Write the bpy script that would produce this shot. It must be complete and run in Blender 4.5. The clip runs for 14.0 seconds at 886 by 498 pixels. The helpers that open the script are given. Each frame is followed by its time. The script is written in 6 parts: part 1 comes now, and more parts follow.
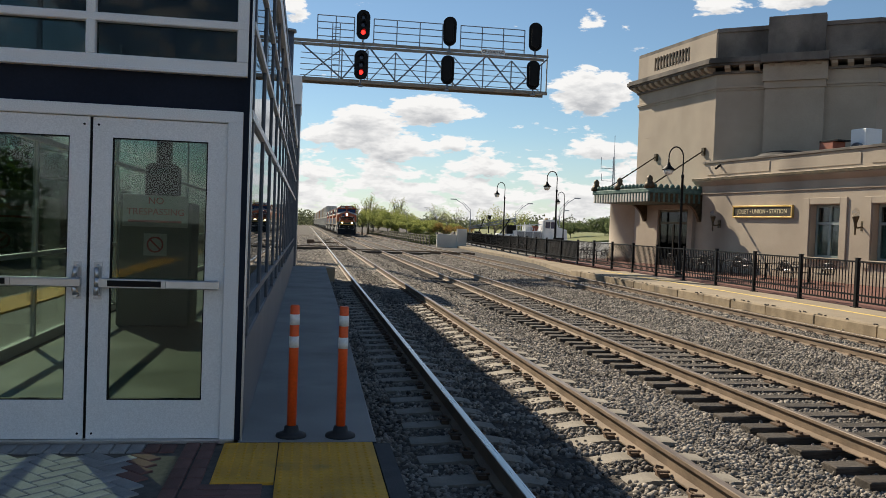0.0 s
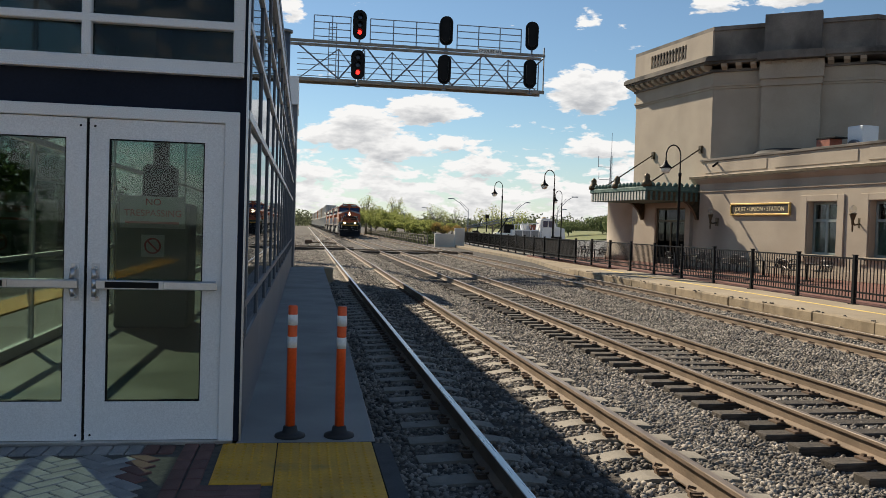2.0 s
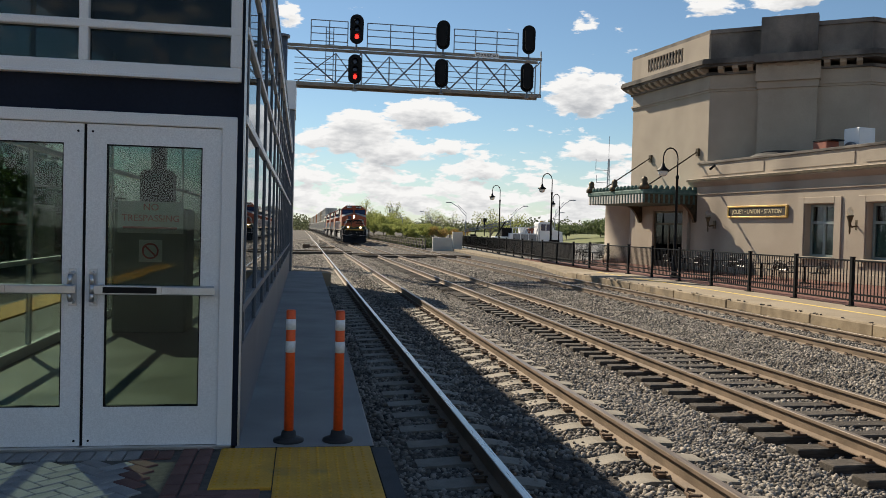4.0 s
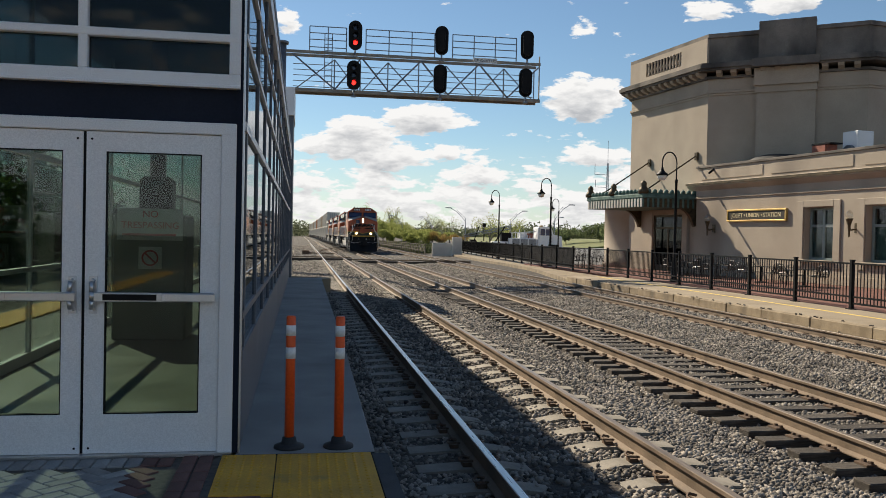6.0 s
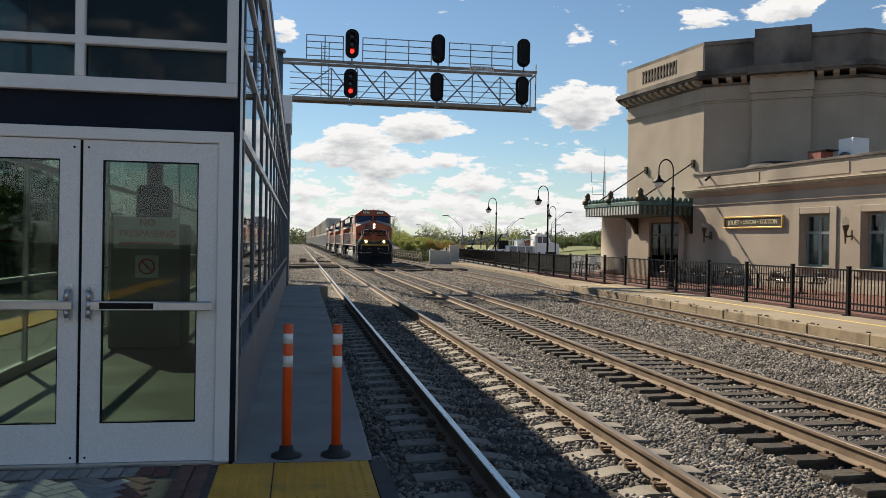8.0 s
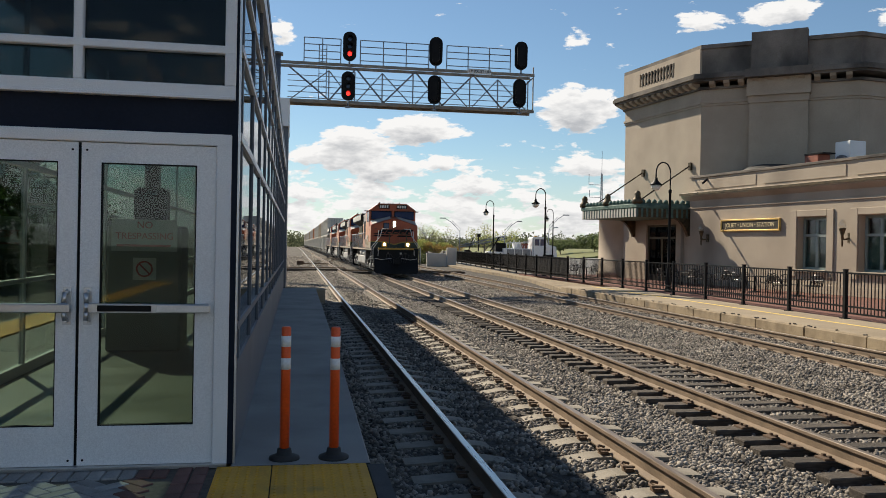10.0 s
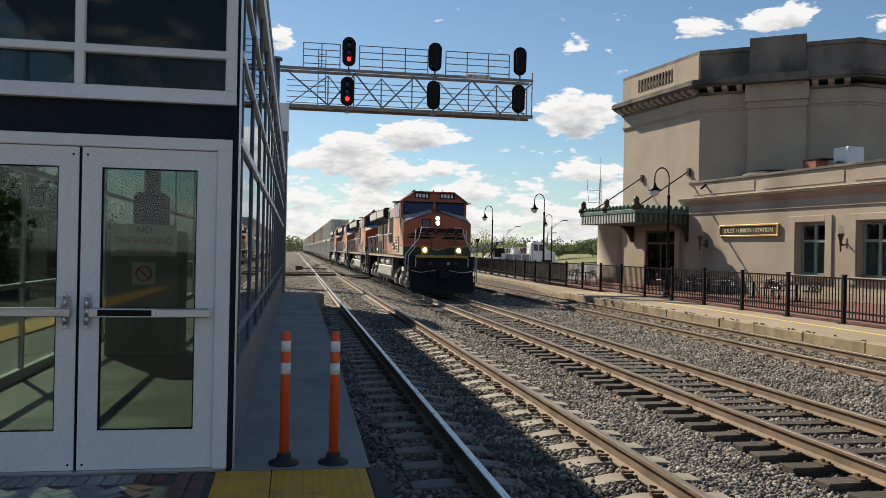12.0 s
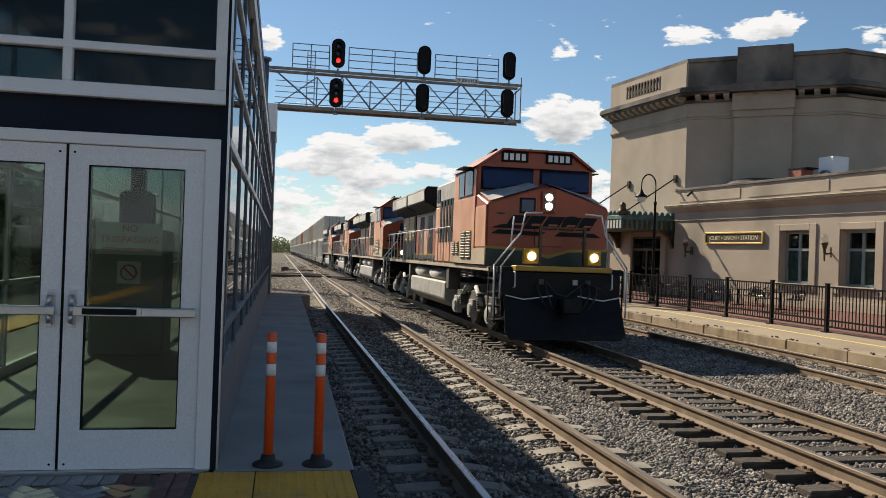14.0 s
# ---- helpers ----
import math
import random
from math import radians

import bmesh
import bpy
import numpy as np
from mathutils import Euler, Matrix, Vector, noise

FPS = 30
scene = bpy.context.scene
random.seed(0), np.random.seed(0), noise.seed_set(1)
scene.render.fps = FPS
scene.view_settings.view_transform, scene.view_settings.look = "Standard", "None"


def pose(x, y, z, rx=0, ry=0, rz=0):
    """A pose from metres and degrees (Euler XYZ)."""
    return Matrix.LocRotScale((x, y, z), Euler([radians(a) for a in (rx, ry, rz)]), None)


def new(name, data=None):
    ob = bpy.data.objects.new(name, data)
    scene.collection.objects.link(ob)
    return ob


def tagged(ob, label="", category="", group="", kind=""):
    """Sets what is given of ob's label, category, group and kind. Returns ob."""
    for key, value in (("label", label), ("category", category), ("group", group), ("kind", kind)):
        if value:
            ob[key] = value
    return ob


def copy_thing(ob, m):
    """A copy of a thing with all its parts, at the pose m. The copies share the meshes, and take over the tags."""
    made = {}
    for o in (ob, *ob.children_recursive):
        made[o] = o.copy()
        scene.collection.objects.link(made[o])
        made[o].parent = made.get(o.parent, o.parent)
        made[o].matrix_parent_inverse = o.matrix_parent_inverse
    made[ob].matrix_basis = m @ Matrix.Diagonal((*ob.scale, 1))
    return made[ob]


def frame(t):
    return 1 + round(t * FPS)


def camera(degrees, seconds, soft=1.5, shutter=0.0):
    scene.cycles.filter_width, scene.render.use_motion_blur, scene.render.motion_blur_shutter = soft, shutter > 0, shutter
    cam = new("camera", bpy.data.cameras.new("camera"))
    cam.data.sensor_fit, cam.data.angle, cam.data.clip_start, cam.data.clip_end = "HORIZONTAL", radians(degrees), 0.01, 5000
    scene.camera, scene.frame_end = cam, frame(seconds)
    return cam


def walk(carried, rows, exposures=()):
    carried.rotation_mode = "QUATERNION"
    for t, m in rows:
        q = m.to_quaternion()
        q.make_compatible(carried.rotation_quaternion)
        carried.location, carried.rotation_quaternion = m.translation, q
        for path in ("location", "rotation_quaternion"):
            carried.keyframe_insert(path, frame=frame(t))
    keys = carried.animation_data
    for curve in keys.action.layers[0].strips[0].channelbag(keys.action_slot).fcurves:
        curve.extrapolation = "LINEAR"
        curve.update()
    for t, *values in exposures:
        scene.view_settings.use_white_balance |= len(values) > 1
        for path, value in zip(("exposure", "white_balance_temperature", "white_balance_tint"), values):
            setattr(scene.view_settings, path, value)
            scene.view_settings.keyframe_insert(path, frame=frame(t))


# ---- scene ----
cam = camera(55.7, 14.0, soft=0.5)
CAMERA_ROWS = [
    (0.0, pose(-0.000, 0.000, 1.519, 88.467, -2.104, -9.243)),
    (0.5, pose(-0.000, -0.002, 1.518, 88.480, -1.980, -9.332)),
    (1.0, pose(-0.000, 0.001, 1.521, 88.413, -1.878, -9.433)),
    (1.5, pose(0.006, 0.003, 1.521, 88.413, -1.838, -9.457)),
    (2.0, pose(0.002, -0.000, 1.517, 88.444, -1.746, -9.393)),
    (2.5, pose(0.003, -0.000, 1.522, 88.372, -1.728, -9.412)),
    (3.0, pose(0.003, -0.001, 1.518, 88.446, -1.668, -9.486)),
    (5.5, pose(0.000, -0.011, 1.517, 89.018, -1.258, -9.552)),
    (6.0, pose(0.001, -0.006, 1.517, 89.073, -1.178, -9.573)),
    (6.5, pose(-0.001, -0.005, 1.518, 89.240, -1.029, -9.507)),
    (7.0, pose(-0.001, -0.005, 1.520, 89.498, -0.998, -9.559)),
    (7.5, pose(0.000, -0.006, 1.516, 89.539, -1.015, -9.537)),
    (8.0, pose(0.001, -0.007, 1.517, 89.607, -1.030, -9.770)),
    (10.5, pose(-0.007, -0.014, 1.517, 89.916, -1.058, -9.961)),
    (11.0, pose(-0.010, -0.018, 1.516, 90.090, -1.117, -9.950)),
    (11.5, pose(-0.015, -0.024, 1.516, 90.140, -1.130, -10.041)),
    (12.0, pose(-0.015, -0.024, 1.516, 90.140, -1.130, -10.041)),
    (12.5, pose(-0.014, -0.025, 1.516, 90.221, -1.193, -10.083)),
    (13.0, pose(-0.013, -0.017, 1.517, 90.306, -1.379, -10.303)),
    (13.5, pose(-0.014, -0.017, 1.512, 90.404, -1.548, -10.632)),
    (14.0, pose(-0.023, -0.023, 1.515, 90.384, -1.953, -10.964)),
]
walk(cam, CAMERA_ROWS, exposures=[(0.0, 0.65, 6700, 10), (14.0, 0.65, 6700, 10)])

# ---- light ----
SUN_TRAVEL = Vector((0.60, -1.17, -1.0)).normalized()
sun_data = bpy.data.lights.new("sun", "SUN")
sun_data.energy, sun_data.angle, sun_data.color = 4.8, radians(0.53), (1.0, 0.895, 0.725)
sun = new("sun", sun_data)
sun.matrix_basis = SUN_TRAVEL.to_track_quat("-Z", "Y").to_matrix().to_4x4()
sun.location = (-40, 60, 60)


def build_world():
    w = bpy.data.worlds.new("sky")
    scene.world = w
    w.use_nodes = True
    nt = w.node_tree
    nt.nodes.clear()
    N, L = nt.nodes.new, nt.links.new
    out, bg = N("ShaderNodeOutputWorld"), N("ShaderNodeBackground")
    sky = N("ShaderNodeTexSky")
    sky.sky_type, sky.sun_disc = "NISHITA", False
    to_sun = -SUN_TRAVEL
    sky.sun_elevation = math.asin(to_sun.z)
    sky.sun_rotation = math.atan2(to_sun.x, to_sun.y)
    sky.air_density, sky.dust_density, sky.ozone_density = 1.0, 0.1, 2.6
    tc = N("ShaderNodeTexCoord")
    sep = N("ShaderNodeSeparateXYZ")
    L(tc.outputs["Generated"], sep.inputs[0])

    def m(op, a, b=None, c=None, clamp=False):
        n = N("ShaderNodeMath")
        n.operation, n.use_clamp = op, clamp
        for i, v in enumerate((a, b, c)):
            if v is None:
                continue
            if isinstance(v, (int, float)):
                n.inputs[i].default_value = v
            else:
                L(v, n.inputs[i])
        return n.outputs[0]

    az = m("ARCTAN2", sep.outputs[0], sep.outputs[1])
    el = m("ARCSINE", sep.outputs[2])
    # heaps of cumulus: azimuth, elevation, half widths, weight
    heaps = [(7.7, 7.8, 4.8, 1.3, 1.15), (4.2, 7.2, 3.4, 1.3, 1.05), (3.0, 6.0, 5.0, 1.5, 1.15), (6.2, 5.1, 4.4, 1.1, 1.1), (9.7, 5.6, 1.2, .8, .9),
             (11.6, 4.2, 4.6, .85, 1.0), (18.9, 9.3, 3.7, 2.1, 1.15), (19.6, 5.4, 3.8, 1.1, 1.0), (22.5, 4.4, 4.0, .9, .9), (.1, 3.4, 3.0, .7, .95),
             (6.2, 2.7, 4.4, .6, .85), (12.2, 2.1, 5.0, .6, .9), (2.0, 1.6, 6.0, .6, .8), (18.0, 2.6, 6.0, .8, .9), (26.6, 14.6, 2.9, .85, .95),
             (18.5, 14.0, 1.5, 1.0, .62), (21.3, 13.4, 1.0, .6, .5), (-1.5, 13.9, 1.7, 1.3, .9), (31.5, 15.0, 3.6, 1.0, .95), (42.0, 14.0, 6.0, 2.0, .8)]

    def density(rise):
        """Cover and billows of the clouds, at a height raised by rise."""
        e = m("ADD", el, rise) if rise else el
        vec = N("ShaderNodeCombineXYZ")
        L(az, vec.inputs[0])
        # clouds flatten towards the horizon
        L(m("MULTIPLY", e, 2.7), vec.inputs[1])
        big, fine = N("ShaderNodeTexNoise"), N("ShaderNodeTexNoise")
        for n, sc, det in ((big, 17.0, 12.0), (fine, 60.0, 8.0)):
            n.inputs["Scale"].default_value, n.inputs["Detail"].default_value = sc, det
            n.inputs["Roughness"].default_value, n.inputs["Distortion"].default_value = 0.55, 0.25
            L(vec.outputs[0], n.inputs["Vector"])

        def blob(a0, e0, ra, re, k=1.0):
            da = m("DIVIDE", m("SUBTRACT", az, radians(a0)), radians(ra))
            de = m("DIVIDE", m("SUBTRACT", e, radians(e0)), radians(re))
            r2 = m("ADD", m("MULTIPLY", da, da), m("MULTIPLY", de, de))
            return m("MULTIPLY", m("SUBTRACT", 1.0, r2, clamp=True), k)

        cover = None
        for h in heaps:
            c = blob(*h)
            cover = c if cover is None else m("MAXIMUM", cover, c)
        # a broken bank of smaller clouds low over the horizon
        low = m("MULTIPLY", m("SUBTRACT", 1.0, m("DIVIDE", m("ABSOLUTE", m("SUBTRACT", e, radians(2.2))), radians(5.6)), clamp=True), 0.74)
        cover = m("MAXIMUM", cover, low)
        # the rest of the sky has the same loose heaps
        away = m("SUBTRACT", 1.0, blob(9, 8, 40, 24, 3.0), clamp=True)
        loose = m("MULTIPLY", away, m("MULTIPLY", m("SUBTRACT", 1.0, m("MULTIPLY", e, 0.9)), 0.42))
        cover = m("MAXIMUM", cover, loose)
        nz = m("ADD", m("MULTIPLY", big.outputs["Fac"], 0.68), m("MULTIPLY", fine.outputs["Fac"], 0.32))
        return m("ADD", m("MULTIPLY", cover, 0.64), m("MULTIPLY", m("SUBTRACT", nz, 0.5), 2.2))

    dens = density(0.0)
    mask = m("MULTIPLY", m("SUBTRACT", dens, 0.28), 8.5, clamp=True)
    above = m("MULTIPLY", m("ADD", el, 0.01), 60.0, clamp=True)
    mask = m("MULTIPLY", mask, above)
    # undersides, with cloud above them, turn grey; tops stay bright
    core = m("MULTIPLY", m("SUBTRACT", density(0.011), 0.36), 1.75, clamp=True)
    grey = N("ShaderNodeMix")
    grey.data_type = "RGBA"
    grey.inputs["A"].default_value = (11.8, 11.9, 12.0, 1)
    grey.inputs["B"].default_value = (6.2, 6.5, 7.0, 1)
    L(core, grey.inputs["Factor"])
    veil = m("MULTIPLY", m("SUBTRACT", 1.0, m("MULTIPLY", el, 9.0), clamp=True), 0.46)
    tint = N("ShaderNodeMix")
    tint.data_type, tint.blend_type = "RGBA", "MULTIPLY"
    tint.inputs["Factor"].default_value = 1.0
    tint.inputs["B"].default_value = (1.08, 1.20, 1.24, 1)
    L(sky.outputs[0], tint.inputs["A"])
    mix0 = N("ShaderNodeMix")
    mix0.data_type = "RGBA"
    mix0.inputs["B"].default_value = (8.0, 9.1, 9.8, 1)
    L(tint.outputs["Result"], mix0.inputs["A"])
    L(veil, mix0.inputs["Factor"])
    mix = N("ShaderNodeMix")
    mix.data_type = "RGBA"
    L(mix0.outputs["Result"], mix.inputs["A"])
    L(grey.outputs["Result"], mix.inputs["B"])
    L(mask, mix.inputs["Factor"])
    L(mix.outputs["Result"], bg.inputs["Color"])
    bg.inputs["Strength"].default_value = 0.050
    L(bg.outputs[0], out.inputs[0])


build_world()


# ---- materials ----
def surf(name, c1, c2, scale=6.0, rough=0.7, metal=0.0, bump=0.15, grain=60.0, rnd=0.0, spread=(0.35, 0.65), stain=None, aniso=(1, 1, 1), dist=0.01, island=0.0, spec=0.5):
    """Two tones mixed by coarse noise, fine grain in value and relief; rnd varies the value from object to object."""
    mt = bpy.data.materials.new(name)
    mt.use_nodes = True
    nt = mt.node_tree
    N, L = nt.nodes.new, nt.links.new
    b = nt.nodes["Principled BSDF"]
    tc, mp = N("ShaderNodeTexCoord"), N("ShaderNodeMapping")
    mp.inputs["Scale"].default_value = aniso
    L(tc.outputs["Object"], mp.inputs["Vector"])
    n1, n2 = N("ShaderNodeTexNoise"), N("ShaderNodeTexNoise")
    for n, sc, dt in ((n1, scale, 6.0), (n2, grain, 4.0)):
        n.inputs["Scale"].default_value, n.inputs["Detail"].default_value = sc, dt
        L(mp.outputs[0], n.inputs["Vector"])
    ramp = N("ShaderNodeValToRGB")
    ramp.color_ramp.elements[0].position, ramp.color_ramp.elements[1].position = spread
    ramp.color_ramp.elements[0].color, ramp.color_ramp.elements[1].color = (*c1, 1), (*c2, 1)
    L(n1.outputs["Fac"], ramp.inputs["Fac"])
    hs = N("ShaderNodeHueSaturation")
    L(ramp.outputs[0], hs.inputs["Color"])
    add = N("ShaderNodeMath")
    add.operation = "MULTIPLY_ADD"
    add.inputs[1].default_value, add.inputs[2].default_value = 0.5, 0.75
    L(n2.outputs["Fac"], add.inputs[0])
    val = add.outputs[0]
    if rnd or island:
        oi, ma = N("ShaderNodeNewGeometry" if island else "ShaderNodeObjectInfo"), N("ShaderNodeMath")
        rnd = rnd or island
        ma.operation = "MULTIPLY_ADD"
        ma.inputs[1].default_value, ma.inputs[2].default_value = rnd, 1 - rnd / 2
        L(oi.outputs["Random Per Island" if island else "Random"], ma.inputs[0])
        mu = N("ShaderNodeMath")
        mu.operation = "MULTIPLY"
        L(val, mu.inputs[0])
        L(ma.outputs[0], mu.inputs[1])
        val = mu.outputs[0]
    L(val, hs.inputs["Value"])
    col = hs.outputs[0]
    if stain:
        n3, r3, mx = N("ShaderNodeTexNoise"), N("ShaderNodeValToRGB"), N("ShaderNodeMix")
        mp3 = N("ShaderNodeMapping")
        mp3.inputs["Scale"].default_value = stain[3] if len(stain) > 3 else (1, 1, 1)
        L(tc.outputs["Object"], mp3.inputs["Vector"])
        L(mp3.outputs[0], n3.inputs["Vector"])
        n3.inputs["Scale"].default_value, n3.inputs["Detail"].default_value = stain[1], 8
        r3.color_ramp.elements[0].position, r3.color_ramp.elements[1].position = stain[2], min(1, stain[2] + 0.22)
        L(n3.outputs["Fac"], r3.inputs["Fac"])
        mx.data_type = "RGBA"
        L(r3.outputs[0], mx.inputs["Factor"])
        L(col, mx.inputs["A"])
        mx.inputs["B"].default_value = (*stain[0], 1)
        col = mx.outputs["Result"]
    L(col, b.inputs["Base Color"])
    b.inputs["Metallic"].default_value = metal
    b.inputs["Specular IOR Level"].default_value = spec
    ra = N("ShaderNodeMath")
    ra.operation = "MULTIPLY_ADD"
    ra.inputs[1].default_value, ra.inputs[2].default_value = 0.25, max(0.03, rough - 0.12)
    L(n1.outputs["Fac"], ra.inputs[0])
    L(ra.outputs[0], b.inputs["Roughness"])
    if bump:
        bp = N("ShaderNodeBump")
        bp.inputs["Strength"].default_value, bp.inputs["Distance"].default_value = bump, dist
        L(n2.outputs["Fac"], bp.inputs["Height"])
        L(bp.outputs[0], b.inputs["Normal"])
    return mt


def glow(name, col, power):
    mt = bpy.data.materials.new(name)
    mt.use_nodes = True
    b = mt.node_tree.nodes["Principled BSDF"]
    b.inputs["Base Color"].default_value = (*col, 1)
    b.inputs["Emission Color"].default_value = (*col, 1)
    b.inputs["Emission Strength"].default_value = power
    return mt


def pane_mat(name, tint, rough=0.02, through_=0.75, shine=0.04):
    """Thin tinted glass: part clear, part mirror, more so at a slant."""
    mt = bpy.data.materials.new(name)
    mt.use_nodes = True
    nt = mt.node_tree
    nt.nodes.clear()
    N, L = nt.nodes.new, nt.links.new
    out, mx, tr, gl, fr = N("ShaderNodeOutputMaterial"), N("ShaderNodeMixShader"), N("ShaderNodeBsdfTransparent"), N("ShaderNodeBsdfGlossy"), N("ShaderNodeLayerWeight")
    fr.inputs["Blend"].default_value = 0.5
    pw, ad = N("ShaderNodeMath"), N("ShaderNodeMath")
    pw.operation, ad.operation = "POWER", "MULTIPLY_ADD"
    pw.inputs[1].default_value = 4.5
    ad.inputs[1].default_value, ad.inputs[2].default_value = 0.7, shine
    L(fr.outputs["Facing"], pw.inputs[0])
    L(pw.outputs[0], ad.inputs[0])
    tr.inputs["Color"].default_value = (*[c * through_ for c in tint], 1)
    gl.inputs["Color"].default_value = (0.9, 0.95, 1.0, 1)
    gl.inputs["Roughness"].default_value = rough
    nz, bp = N("ShaderNodeTexNoise"), N("ShaderNodeBump")
    nz.inputs["Scale"].default_value = 1.3
    bp.inputs["Strength"].default_value, bp.inputs["Distance"].default_value = 0.05, 0.01
    L(nz.outputs["Fac"], bp.inputs["Height"])
    L(bp.outputs[0], gl.inputs["Normal"])
    L(ad.outputs[0], mx.inputs[0])
    L(tr.outputs[0], mx.inputs[1])
    L(gl.outputs[0], mx.inputs[2])
    L(mx.outputs[0], out.inputs[0])
    return mt


def leaf_mat(name, c1, c2):
    """Thin leaves: half of the light passes through; tone varies from leaf to leaf."""
    mt = bpy.data.materials.new(name)
    mt.use_nodes = True
    nt = mt.node_tree
    nt.nodes.clear()
    N, L = nt.nodes.new, nt.links.new
    out, mx, df, tl = N("ShaderNodeOutputMaterial"), N("ShaderNodeMixShader"), N("ShaderNodeBsdfDiffuse"), N("ShaderNodeBsdfTranslucent")
    geo, ramp = N("ShaderNodeNewGeometry"), N("ShaderNodeValToRGB")
    ramp.color_ramp.elements[0].color, ramp.color_ramp.elements[1].color = (*c1, 1), (*c2, 1)
    L(geo.outputs["Random Per Island"], ramp.inputs["Fac"])
    L(ramp.outputs[0], df.inputs["Color"])
    L(ramp.outputs[0], tl.inputs["Color"])
    mx.inputs[0].default_value = 0.5
    L(df.outputs[0], mx.inputs[1])
    L(tl.outputs[0], mx.inputs[2])
    L(mx.outputs[0], out.inputs[0])
    return mt


